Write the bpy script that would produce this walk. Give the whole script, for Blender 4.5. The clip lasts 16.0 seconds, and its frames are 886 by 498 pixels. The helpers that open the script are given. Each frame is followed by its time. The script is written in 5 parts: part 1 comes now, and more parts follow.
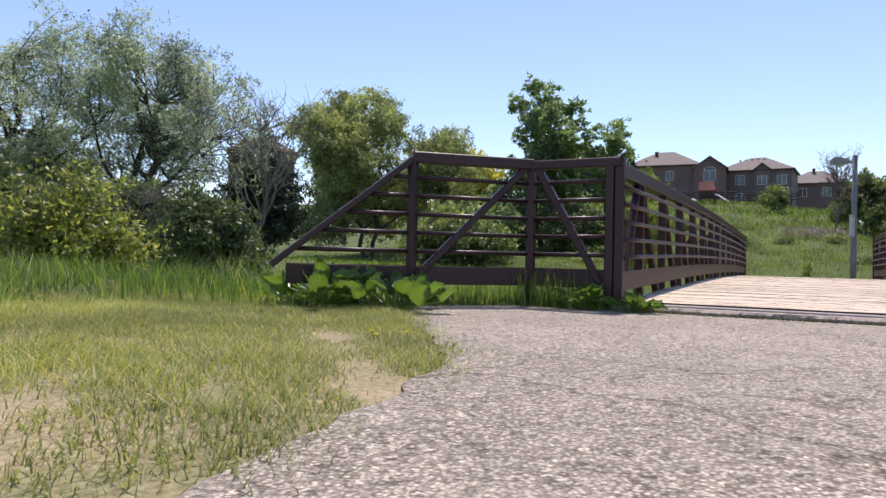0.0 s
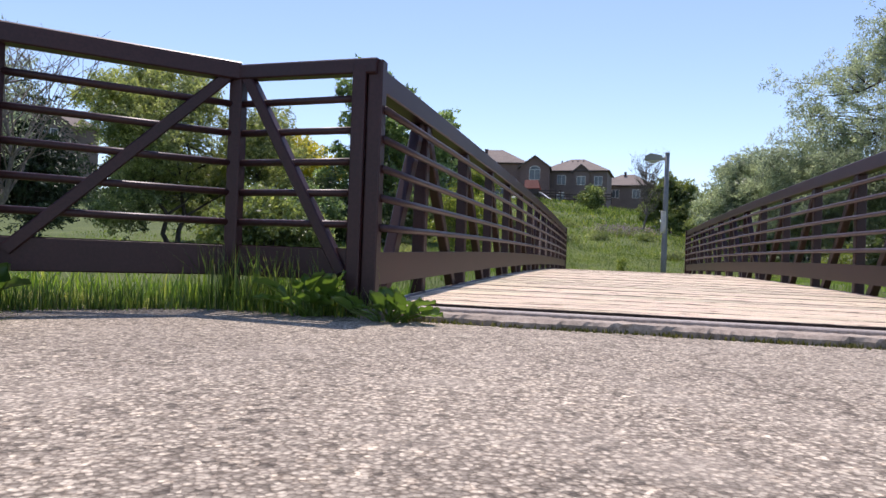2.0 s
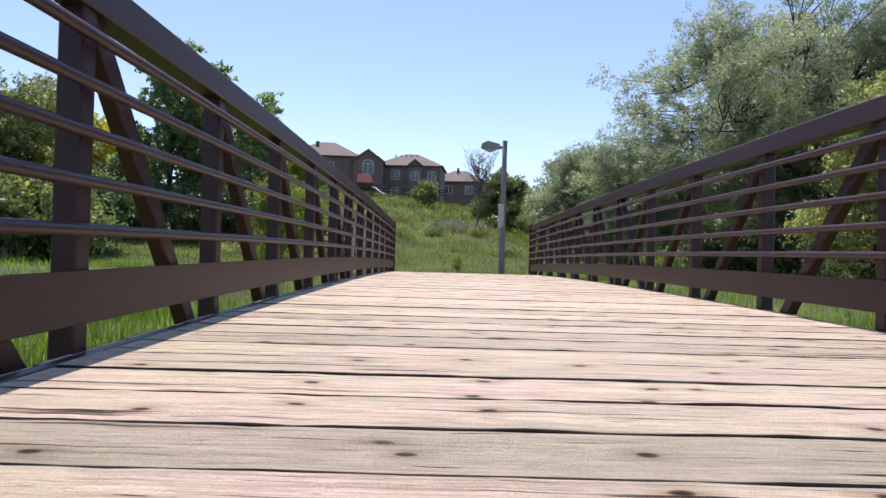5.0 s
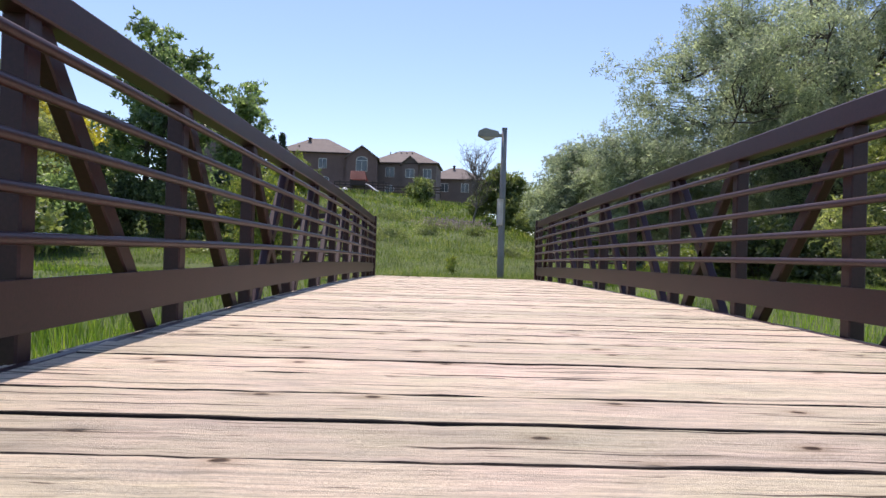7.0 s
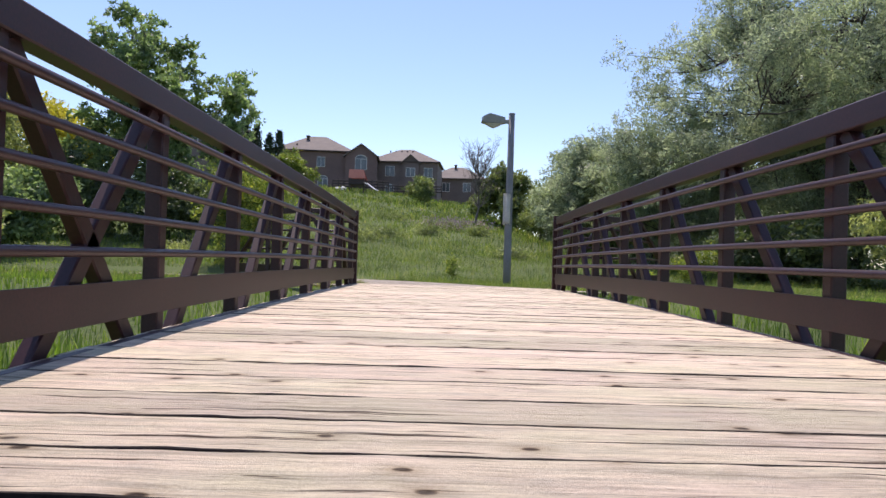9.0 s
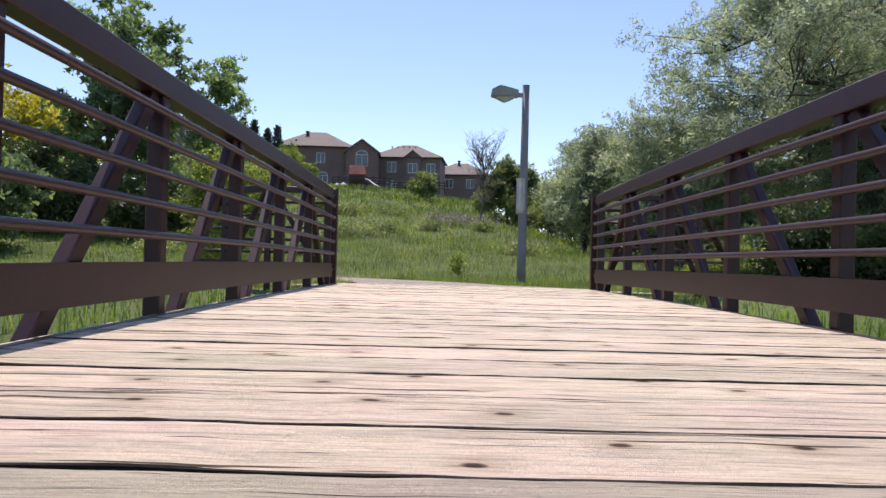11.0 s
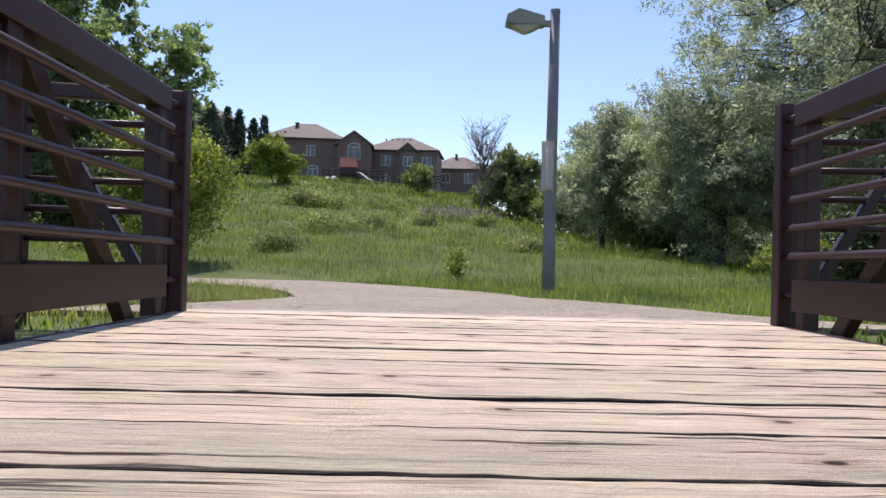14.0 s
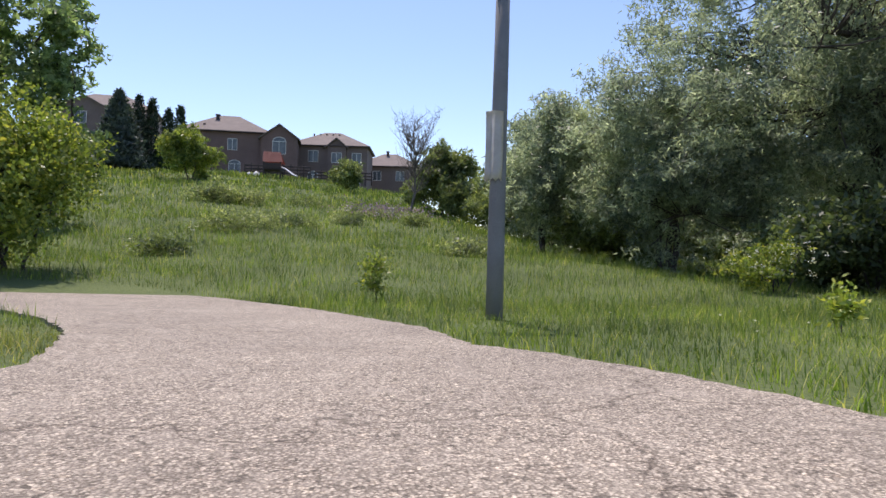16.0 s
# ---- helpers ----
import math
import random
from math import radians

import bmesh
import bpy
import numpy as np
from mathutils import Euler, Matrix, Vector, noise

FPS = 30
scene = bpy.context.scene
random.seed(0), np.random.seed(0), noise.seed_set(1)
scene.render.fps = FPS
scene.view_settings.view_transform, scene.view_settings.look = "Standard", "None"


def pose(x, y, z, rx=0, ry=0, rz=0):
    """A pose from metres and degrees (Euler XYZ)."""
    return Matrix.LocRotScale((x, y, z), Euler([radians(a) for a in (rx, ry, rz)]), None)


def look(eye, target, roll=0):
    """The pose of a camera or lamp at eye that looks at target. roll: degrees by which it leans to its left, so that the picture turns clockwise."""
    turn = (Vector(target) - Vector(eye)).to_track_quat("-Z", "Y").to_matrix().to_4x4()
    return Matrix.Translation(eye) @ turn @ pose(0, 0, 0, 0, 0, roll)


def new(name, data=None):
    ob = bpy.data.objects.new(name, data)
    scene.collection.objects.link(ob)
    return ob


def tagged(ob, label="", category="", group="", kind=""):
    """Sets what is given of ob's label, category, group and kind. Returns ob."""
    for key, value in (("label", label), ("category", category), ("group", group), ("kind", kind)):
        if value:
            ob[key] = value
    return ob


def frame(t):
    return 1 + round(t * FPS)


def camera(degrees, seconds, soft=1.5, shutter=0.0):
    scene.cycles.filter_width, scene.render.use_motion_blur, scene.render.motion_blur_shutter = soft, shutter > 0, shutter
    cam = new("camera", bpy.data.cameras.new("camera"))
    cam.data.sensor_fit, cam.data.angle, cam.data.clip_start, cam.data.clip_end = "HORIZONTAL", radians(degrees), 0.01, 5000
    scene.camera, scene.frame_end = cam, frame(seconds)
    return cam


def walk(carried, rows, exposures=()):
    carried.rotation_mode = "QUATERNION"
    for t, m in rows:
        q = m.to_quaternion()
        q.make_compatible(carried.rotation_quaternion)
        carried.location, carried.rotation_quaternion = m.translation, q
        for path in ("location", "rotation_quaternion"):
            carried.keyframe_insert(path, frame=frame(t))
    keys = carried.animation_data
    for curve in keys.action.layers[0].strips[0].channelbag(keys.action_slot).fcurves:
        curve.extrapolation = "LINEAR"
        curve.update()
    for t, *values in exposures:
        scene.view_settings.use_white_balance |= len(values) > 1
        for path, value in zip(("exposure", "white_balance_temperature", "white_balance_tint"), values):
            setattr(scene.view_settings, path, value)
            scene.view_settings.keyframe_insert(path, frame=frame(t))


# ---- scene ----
cam = camera(66.0, 16.0)
PATH = [
    (0, (1.555, -25.912, 0.075), (0.642, -24.133, 0.101), 1.3),
    (0.5, (1.523, -25.139, 0.028), (0.575, -23.378, 0.049), 1.5),
    (1, (1.557, -24.403, -0.016), (0.674, -22.609, 0.003), 1.5),
    (1.5, (1.467, -23.67, -0.057), (0.786, -21.79, -0.035), 1.6),
    (2, (1.365, -22.96, -0.032), (0.902, -21.015, -0.01), 2.1),
    (2.5, (1.302, -22.283, -0.056), (1.026, -20.302, -0.03), 1.5),
    (3, (1.291, -21.656, -0.04), (1.168, -19.66, -0.015), 1.5),
    (3.5, (1.308, -20.998, -0.01), (1.255, -18.999, 0.016), 1.4),
    (4, (1.309, -20.364, 0.031), (1.296, -18.364, 0.058), 1.7),
    (6.5, (1.446, -16.694, 0.162), (1.468, -14.694, 0.185), 1.5),
    (7, (1.507, -15.959, 0.176), (1.529, -13.959, 0.199), 1.6),
    (7.5, (1.52, -15.21, 0.205), (1.54, -13.21, 0.228), 1.6),
    (8, (1.51, -14.454, 0.225), (1.53, -12.454, 0.251), 1.8),
    (8.5, (1.565, -13.684, 0.223), (1.583, -11.684, 0.249), 1.8),
    (9, (1.632, -12.953, 0.238), (1.649, -10.953, 0.263), 1.7),
    (11.5, (1.635, -9.014, 0.105), (1.642, -7.014, 0.124), 1.4),
    (12, (1.641, -8.034, 0.087), (1.646, -6.034, 0.104), 1.5),
    (12.5, (1.616, -7.064, 0.082), (1.618, -5.064, 0.097), 1.4),
    (13, (1.587, -6.124, 0.078), (1.589, -4.124, 0.093), 1.4),
    (13.5, (1.633, -5.142, 0.075), (1.64, -3.142, 0.09), 1.5),
    (14, (1.707, -4.172, 0.095), (1.724, -2.172, 0.11), 1.4),
    (14.5, (1.751, -3.261, 0.094), (1.78, -1.261, 0.11), 1.4),
    (15, (1.791, -2.311, 0.15), (1.836, -0.312, 0.167), 1.5),
    (15.5, (1.888, -1.341, 0.217), (1.984, 0.656, 0.23), 1.4),
    (16, (2.112, -0.375, 0.282), (2.325, 1.614, 0.3), 1.5),
]
walk(cam, [(t, look(eye, target, roll)) for t, eye, target, roll in PATH], exposures=[(0.0, 0.37, 6680, 22), (16.0, 0.37, 6680, 22)])

# ---- light ----
SUN_EL, SUN_AZ = 66.0, -11.0          # degrees; azimuth from +y towards +x
world = bpy.data.worlds.new("world")
scene.world = world
world.use_nodes = True
_wn = world.node_tree
_sky = _wn.nodes.new("ShaderNodeTexSky")
_sky.sky_type, _sky.sun_disc = "NISHITA", False
_sky.sun_elevation, _sky.sun_rotation = radians(SUN_EL), radians(SUN_AZ)
_sky.air_density, _sky.dust_density, _sky.ozone_density = 1.1, 0.45, 3.4
_sky.altitude = 900
_wn.links.new(_sky.outputs[0], _wn.nodes["Background"].inputs[0])
_wn.nodes["Background"].inputs[1].default_value = 0.15
_sl = bpy.data.lights.new("sun", "SUN")
_sl.energy, _sl.angle, _sl.color = 4.0, radians(0.53), (1.0, 0.95, 0.88)
sun = new("sun", _sl)
_d = Vector((math.sin(radians(SUN_AZ)) * math.cos(radians(SUN_EL)), math.cos(radians(SUN_AZ)) * math.cos(radians(SUN_EL)), math.sin(radians(SUN_EL))))
sun.matrix_world = look(_d * 60, (0, 0, 0))


# ---- materials ----
def material(name, rough=0.8, metal=0.0):
    m = bpy.data.materials.new(name)
    m.use_nodes = True
    b = m.node_tree.nodes["Principled BSDF"]
    b.inputs["Roughness"].default_value, b.inputs["Metallic"].default_value = rough, metal
    return m, m.node_tree, b


def nd(nt, kind, **inputs):
    n = nt.nodes.new(kind)
    for k, v in inputs.items():
        n.inputs[k].default_value = v
    return n


def ramp(nt, source, stops):
    r = nt.nodes.new("ShaderNodeValToRGB")
    e = r.color_ramp.elements
    while len(e) < len(stops):
        e.new(0.5)
    for i, (p, c) in enumerate(stops):
        e[i].position, e[i].color = p, (*c, 1)
    nt.links.new(source, r.inputs[0])
    return r.outputs[0]


def coords(nt, scale=(1, 1, 1), source="Object"):
    t = nt.nodes.new("ShaderNodeTexCoord")
    m = nt.nodes.new("ShaderNodeMapping")
    m.inputs["Scale"].default_value = scale
    nt.links.new(t.outputs[source], m.inputs[0])
    return m.outputs[0]


def noise_tex(nt, vec, scale, detail=4.0, rough=0.6):
    n = nd(nt, "ShaderNodeTexNoise", Scale=scale, Detail=detail, Roughness=rough)
    nt.links.new(vec, n.inputs["Vector"])
    return n.outputs[0]


def mixc(nt, fac, a, b, mode="MIX"):
    m = nt.nodes.new("ShaderNodeMix")
    m.data_type, m.blend_type = "RGBA", mode
    for sock, v in ((m.inputs["Factor"], fac), (m.inputs["A"], a), (m.inputs["B"], b)):
        if isinstance(v, (int, float)):
            sock.default_value = v
        elif isinstance(v, tuple):
            sock.default_value = (*v, 1)
        else:
            nt.links.new(v, sock)
    return m.outputs["Result"]


def bump(nt, b, height, strength=0.4, dist=0.01):
    n = nd(nt, "ShaderNodeBump", Strength=strength, Distance=dist)
    nt.links.new(height, n.inputs["Height"])
    nt.links.new(n.outputs[0], b.inputs["Normal"])


def position(nt):
    return nt.nodes.new("ShaderNodeNewGeometry").outputs["Position"]


def speckled(name, stops, scale, big_scale, big, rough=0.85, strength=0.3, dist=0.005, metal=0.0):
    """A surface with fine grain (stops) and large faint stains (big: multiplied in)."""
    m, nt, b = material(name, rough, metal)
    p = position(nt)
    g = noise_tex(nt, p, scale, 3)
    c = ramp(nt, g, stops)
    s = ramp(nt, noise_tex(nt, p, big_scale, 5), [(0.3, big[0]), (0.7, big[1])])
    nt.links.new(mixc(nt, 1.0, c, s, "MULTIPLY"), b.inputs["Base Color"])
    bump(nt, b, g, strength, dist)
    return m


def foliage(name, dark, light, tip=None, gloss=0.5, through_=0.35, pass_=(1.5, 1.5, 0.85)):
    """Leaves and blades: colour varies from leaf to leaf, light passes through."""
    m, nt, b = material(name, gloss)
    g = nt.nodes.new("ShaderNodeNewGeometry")
    c = ramp(nt, g.outputs["Random Per Island"], [(0.0, dark), (0.75, light), (1.0, tip or light)])
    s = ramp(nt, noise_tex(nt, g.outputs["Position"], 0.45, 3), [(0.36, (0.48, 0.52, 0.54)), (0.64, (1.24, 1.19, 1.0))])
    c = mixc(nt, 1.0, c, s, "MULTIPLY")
    nt.links.new(c, b.inputs["Base Color"])
    t = nt.nodes.new("ShaderNodeBsdfTranslucent")
    nt.links.new(mixc(nt, 1.0, c, pass_, "MULTIPLY"), t.inputs[0])
    mx = nt.nodes.new("ShaderNodeMixShader")
    mx.inputs[0].default_value = through_
    nt.links.new(b.outputs[0], mx.inputs[1])
    nt.links.new(t.outputs[0], mx.inputs[2])
    nt.links.new(mx.outputs[0], nt.nodes["Material Output"].inputs[0])
    return m


def asphalt_material():
    m, nt, b = material("worn_asphalt", 0.9)
    p = position(nt)
    v = nd(nt, "ShaderNodeTexVoronoi", Scale=86.0)
    nt.links.new(p, v.inputs["Vector"])
    stone = ramp(nt, v.outputs["Color"], [(0.1, (0.185, 0.16, 0.122)), (0.5, (0.322, 0.284, 0.225)), (0.9, (0.63, 0.565, 0.45))])
    tar = ramp(nt, v.outputs["Distance"], [(0.35, (1, 1, 1)), (0.75, (0.5, 0.47, 0.45))])
    c = mixc(nt, 1.0, stone, tar, "MULTIPLY")
    v2 = nd(nt, "ShaderNodeTexVoronoi", Scale=40.0)
    nt.links.new(p, v2.inputs["Vector"])
    big = ramp(nt, v2.outputs["Color"], [(0.16, (0.52, 0.51, 0.5)), (0.27, (1, 1, 1)), (0.78, (1, 1, 1)), (0.9, (1.5, 1.48, 1.44))])
    c = mixc(nt, 1.0, c, big, "MULTIPLY")
    stain = ramp(nt, noise_tex(nt, p, 0.7, 6, 0.65), [(0.3, (0.84, 0.82, 0.81)), (0.7, (1.14, 1.12, 1.1))])
    c = mixc(nt, 1.0, c, stain, "MULTIPLY")
    dust = ramp(nt, noise_tex(nt, p, 2.3, 5), [(0.5, (0, 0, 0)), (0.8, (0.45, 0.45, 0.45))])
    c = mixc(nt, dust, c, (0.40, 0.35, 0.28))
    warp = nd(nt, "ShaderNodeTexNoise", Scale=1.6, Detail=5.0)
    nt.links.new(p, warp.inputs["Vector"])
    ad = nt.nodes.new("ShaderNodeVectorMath")
    nt.links.new(p, ad.inputs[0])
    nt.links.new(warp.outputs["Color"], ad.inputs[1])
    ck = nd(nt, "ShaderNodeTexVoronoi", Scale=0.24)
    ck.feature = "DISTANCE_TO_EDGE"
    nt.links.new(ad.outputs[0], ck.inputs["Vector"])
    line = ramp(nt, ck.outputs["Distance"], [(0.0009, (0.42, 0.39, 0.37)), (0.0045, (1, 1, 1))])
    nt.links.new(mixc(nt, 1.0, c, line, "MULTIPLY"), b.inputs["Base Color"])
    bump(nt, b, v.outputs["Distance"], 0.7, 0.006)
    return m


def plank_material():
    m, nt, b = material("weathered_planks", 0.85)
    b.inputs["Specular IOR Level"].default_value = 0.2
    info = nt.nodes.new("ShaderNodeObjectInfo")
    t = nt.nodes.new("ShaderNodeTexCoord")
    add = nt.nodes.new("ShaderNodeVectorMath")
    sc = nd(nt, "ShaderNodeVectorMath")
    sc.operation = "SCALE"
    comb = nt.nodes.new("ShaderNodeCombineXYZ")
    for i in range(3):
        nt.links.new(info.outputs["Random"], comb.inputs[i])
    nt.links.new(comb.outputs[0], sc.inputs[0])
    sc.inputs["Scale"].default_value = 37.0
    nt.links.new(t.outputs["Object"], add.inputs[0])
    nt.links.new(sc.outputs[0], add.inputs[1])
    vec = add.outputs[0]

    def stretched(sx, sy):
        mp = nt.nodes.new("ShaderNodeMapping")
        mp.inputs["Scale"].default_value = (sx, sy, 0)
        nt.links.new(vec, mp.inputs[0])
        return mp.outputs[0]
    # the grain wanders sideways round knots
    wv = nd(nt, "ShaderNodeTexNoise", Scale=1.0, Detail=2.0)
    nt.links.new(stretched(2.6, 7.0), wv.inputs["Vector"])
    wy = nt.nodes.new("ShaderNodeMath")
    wy.operation = "MULTIPLY"
    nt.links.new(wv.outputs[0], wy.inputs[0])
    wy.inputs[1].default_value = 0.03
    wc = nt.nodes.new("ShaderNodeCombineXYZ")
    nt.links.new(wy.outputs[0], wc.inputs[1])
    wa = nt.nodes.new("ShaderNodeVectorMath")
    nt.links.new(vec, wa.inputs[0])
    nt.links.new(wc.outputs[0], wa.inputs[1])
    wavy = wa.outputs[0]

    def grained(sx, sy):
        mp = nt.nodes.new("ShaderNodeMapping")
        mp.inputs["Scale"].default_value = (sx, sy, 0)
        nt.links.new(wavy, mp.inputs[0])
        return mp.outputs[0]
    grain = noise_tex(nt, grained(5.0, 130), 1.0, 7, 0.75)
    c = ramp(nt, grain, [(0.3, (0.2, 0.165, 0.12)), (0.4, (0.56, 0.485, 0.385)), (0.49, (0.74, 0.655, 0.535)), (0.66, (0.88, 0.80, 0.67))])
    streak = ramp(nt, noise_tex(nt, grained(0.9, 26), 1.0, 7, 0.74), [(0.32, (0.46, 0.45, 0.43)), (0.46, (0.93, 0.92, 0.91)), (0.66, (1.14, 1.12, 1.1))])
    c = mixc(nt, 1.0, c, streak, "MULTIPLY")
    crack = ramp(nt, noise_tex(nt, grained(0.75, 30), 1.0, 3.0, 0.5), [(0.355, (0.1, 0.08, 0.07)), (0.374, (1, 1, 1))])
    c = mixc(nt, 1.0, c, crack, "MULTIPLY")
    nick = ramp(nt, noise_tex(nt, grained(3.4, 75), 1.0, 2.0, 0.5), [(0.3, (0.14, 0.11, 0.09)), (0.335, (1, 1, 1))])
    c = mixc(nt, 1.0, c, nick, "MULTIPLY")
    v = nd(nt, "ShaderNodeTexVoronoi", Scale=1.0)
    v.voronoi_dimensions = "2D"
    nt.links.new(grained(2.3, 3.6), v.inputs["Vector"])
    knot = ramp(nt, v.outputs["Distance"], [(0.03, (0.08, 0.06, 0.05)), (0.048, (0.3, 0.25, 0.21)), (0.062, (0.72, 0.68, 0.64)), (0.11, (0.82, 0.8, 0.78)), (0.22, (1, 1, 1))])
    some = ramp(nt, v.outputs["Color"], [(0.4, (0, 0, 0)), (0.44, (1, 1, 1))])
    knot = mixc(nt, some, (1.0, 1.0, 1.0), knot)
    c = mixc(nt, 1.0, c, knot, "MULTIPLY")
    tone = ramp(nt, info.outputs["Random"], [(0.0, (0.74, 0.74, 0.72)), (0.3, (1.04, 1.0, 0.97)), (0.5, (0.86, 0.85, 0.82)), (0.75, (1.08, 1.01, 0.99)), (1.0, (0.94, 0.915, 0.895))])
    c = mixc(nt, 1.0, c, tone, "MULTIPLY")
    hue = ramp(nt, noise_tex(nt, stretched(1.3, 2.2), 1.0, 3), [(0.36, (0.96, 0.99, 0.9)), (0.64, (1.05, 0.99, 0.99))])
    c = mixc(nt, 1.0, c, hue, "MULTIPLY")
    grey = ramp(nt, noise_tex(nt, grained(2.2, 9.0), 1.0, 7, 0.72), [(0.5, (0, 0, 0)), (0.68, (0.6, 0.6, 0.6))])
    nt.links.new(mixc(nt, grey, c, (0.36, 0.325, 0.265)), b.inputs["Base Color"])
    bump(nt, b, grain, 1.0, 0.01)
    return m


def brick_material(name, a, c2):
    m, nt, b = material(name, 0.85)
    vec = coords(nt, (1, 1, 1))
    n = noise_tex(nt, vec, 9, 5)
    c = ramp(nt, n, [(0.3, a), (0.7, c2)])
    s = ramp(nt, noise_tex(nt, vec, 0.5, 3), [(0.3, (0.85, 0.85, 0.85)), (0.7, (1.1, 1.1, 1.1))])
    nt.links.new(mixc(nt, 1.0, c, s, "MULTIPLY"), b.inputs["Base Color"])
    bump(nt, b, n, 0.5, 0.02)
    return m


M_ASPHALT = asphalt_material()
M_PLANK = plank_material()
# Plank sides: unbleached dirty wood, darkened further to carry the shade in the gaps.
M_PLANKSIDE = speckled("unbleached_gap_shaded_plank_side", [(0.3, (0.022, 0.016, 0.012)), (0.7, (0.05, 0.037, 0.028))], 30, 2.0, ((0.8, 0.8, 0.8), (1.1, 1.1, 1.1)), 0.9, 0.4, 0.004)
M_STEEL = speckled("brown_painted_steel", [(0.3, (0.029, 0.0098, 0.0108)), (0.7, (0.046, 0.0158, 0.0172))], 60, 1.5, ((0.78, 0.78, 0.82), (1.2, 1.12, 1.1)), 0.44, 0.12, 0.002)
M_STEEL.node_tree.nodes["Principled BSDF"].inputs["Specular IOR Level"].default_value = 0.42
M_GALV = speckled("worn_steel_strip", [(0.3, (0.26, 0.22, 0.195)), (0.7, (0.42, 0.365, 0.325))], 40, 2.0, ((0.8, 0.8, 0.8), (1.1, 1.1, 1.1)), 0.6, 0.2, 0.002, 0.1)
M_CONCRETE = speckled("old_concrete", [(0.3, (0.27, 0.225, 0.185)), (0.7, (0.45, 0.385, 0.32))], 45, 3.0, ((0.6, 0.58, 0.55), (1.1, 1.08, 1.05)), 0.9, 0.5, 0.006)
M_EARTH = speckled("soil_under_grass", [(0.3, (0.06, 0.09, 0.025)), (0.7, (0.125, 0.16, 0.05))], 14, 0.25, ((0.7, 0.75, 0.6), (1.15, 1.1, 1.0)), 1.0, 0.8, 0.05)
M_DRY = speckled("dry_trodden_soil", [(0.3, (0.17, 0.14, 0.075)), (0.7, (0.42, 0.355, 0.225))], 34, 1.6, ((0.62, 0.7, 0.5), (1.12, 1.05, 1.0)), 1.0, 0.35, 0.008)
M_BARK = speckled("grey_brown_bark", [(0.3, (0.04, 0.032, 0.026)), (0.7, (0.12, 0.10, 0.085))], 12, 1.0, ((0.7, 0.7, 0.7), (1.1, 1.1, 1.1)), 0.95, 0.9, 0.03)
M_DEADWOOD = speckled("pale_dead_bark", [(0.3, (0.12, 0.10, 0.085)), (0.7, (0.24, 0.21, 0.18))], 12, 1.0, ((0.7, 0.7, 0.7), (1.1, 1.1, 1.1)), 0.95, 0.6, 0.02)
M_POLE = speckled("grey_concrete_pole", [(0.3, (0.16, 0.165, 0.17)), (0.7, (0.24, 0.24, 0.245))], 80, 1.5, ((0.8, 0.8, 0.8), (1.1, 1.1, 1.1)), 0.7, 0.25, 0.003)
M_LAMPHEAD = speckled("grey_lamp_housing", [(0.3, (0.21, 0.22, 0.20)), (0.7, (0.28, 0.29, 0.265))], 20, 2.0, ((0.85, 0.85, 0.85), (1.05, 1.05, 1.05)), 0.5, 0.1, 0.002)
M_LENS = speckled("frosted_lamp_lens", [(0.3, (0.36, 0.37, 0.31)), (0.7, (0.45, 0.46, 0.4))], 20, 2.0, ((0.9, 0.9, 0.9), (1.0, 1.0, 1.0)), 0.3, 0.1, 0.002)
M_PAPER = speckled("white_weathered_sheet", [(0.3, (0.70, 0.70, 0.69)), (0.7, (0.82, 0.82, 0.80))], 8, 2.0, ((0.88, 0.88, 0.88), (1.0, 1.0, 1.0)), 0.6, 0.3, 0.01)
M_BRICK = brick_material("red_brown_brick", (0.15, 0.095, 0.085), (0.23, 0.155, 0.135))
M_BRICK2 = brick_material("dull_brown_brick", (0.14, 0.105, 0.095), (0.21, 0.16, 0.145))
M_SHINGLE = brick_material("brown_roof_shingle", (0.13, 0.105, 0.09), (0.23, 0.19, 0.165))
M_REDROOF = brick_material("red_play_roof", (0.28, 0.11, 0.09), (0.38, 0.17, 0.14))
M_TRIM = speckled("white_painted_trim", [(0.3, (0.66, 0.65, 0.62)), (0.7, (0.78, 0.77, 0.74))], 5, 0.6, ((0.9, 0.9, 0.9), (1.0, 1.0, 1.0)), 0.5, 0.1, 0.004)
M_DARKWOOD = speckled("dark_stained_wood", [(0.3, (0.035, 0.025, 0.022)), (0.7, (0.075, 0.05, 0.045))], 18, 0.8, ((0.8, 0.8, 0.8), (1.1, 1.1, 1.1)), 0.7, 0.3, 0.01)
M_GLASS, _nt, _b = material("dark_window_glass", 0.06)
_nt.links.new(ramp(_nt, noise_tex(_nt, position(_nt), 0.7, 2), [(0.3, (0.05, 0.06, 0.07)), (0.7, (0.16, 0.18, 0.19))]), _b.inputs["Base Color"])
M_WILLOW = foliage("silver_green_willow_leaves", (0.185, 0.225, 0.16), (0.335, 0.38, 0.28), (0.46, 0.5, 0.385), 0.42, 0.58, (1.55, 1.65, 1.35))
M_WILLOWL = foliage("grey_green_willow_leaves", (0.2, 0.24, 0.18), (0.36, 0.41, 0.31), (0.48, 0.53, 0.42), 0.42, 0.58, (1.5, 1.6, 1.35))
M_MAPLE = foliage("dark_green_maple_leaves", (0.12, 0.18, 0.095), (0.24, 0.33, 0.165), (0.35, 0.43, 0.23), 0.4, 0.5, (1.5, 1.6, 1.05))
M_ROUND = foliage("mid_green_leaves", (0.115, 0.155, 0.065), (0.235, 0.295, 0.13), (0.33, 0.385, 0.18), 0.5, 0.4)
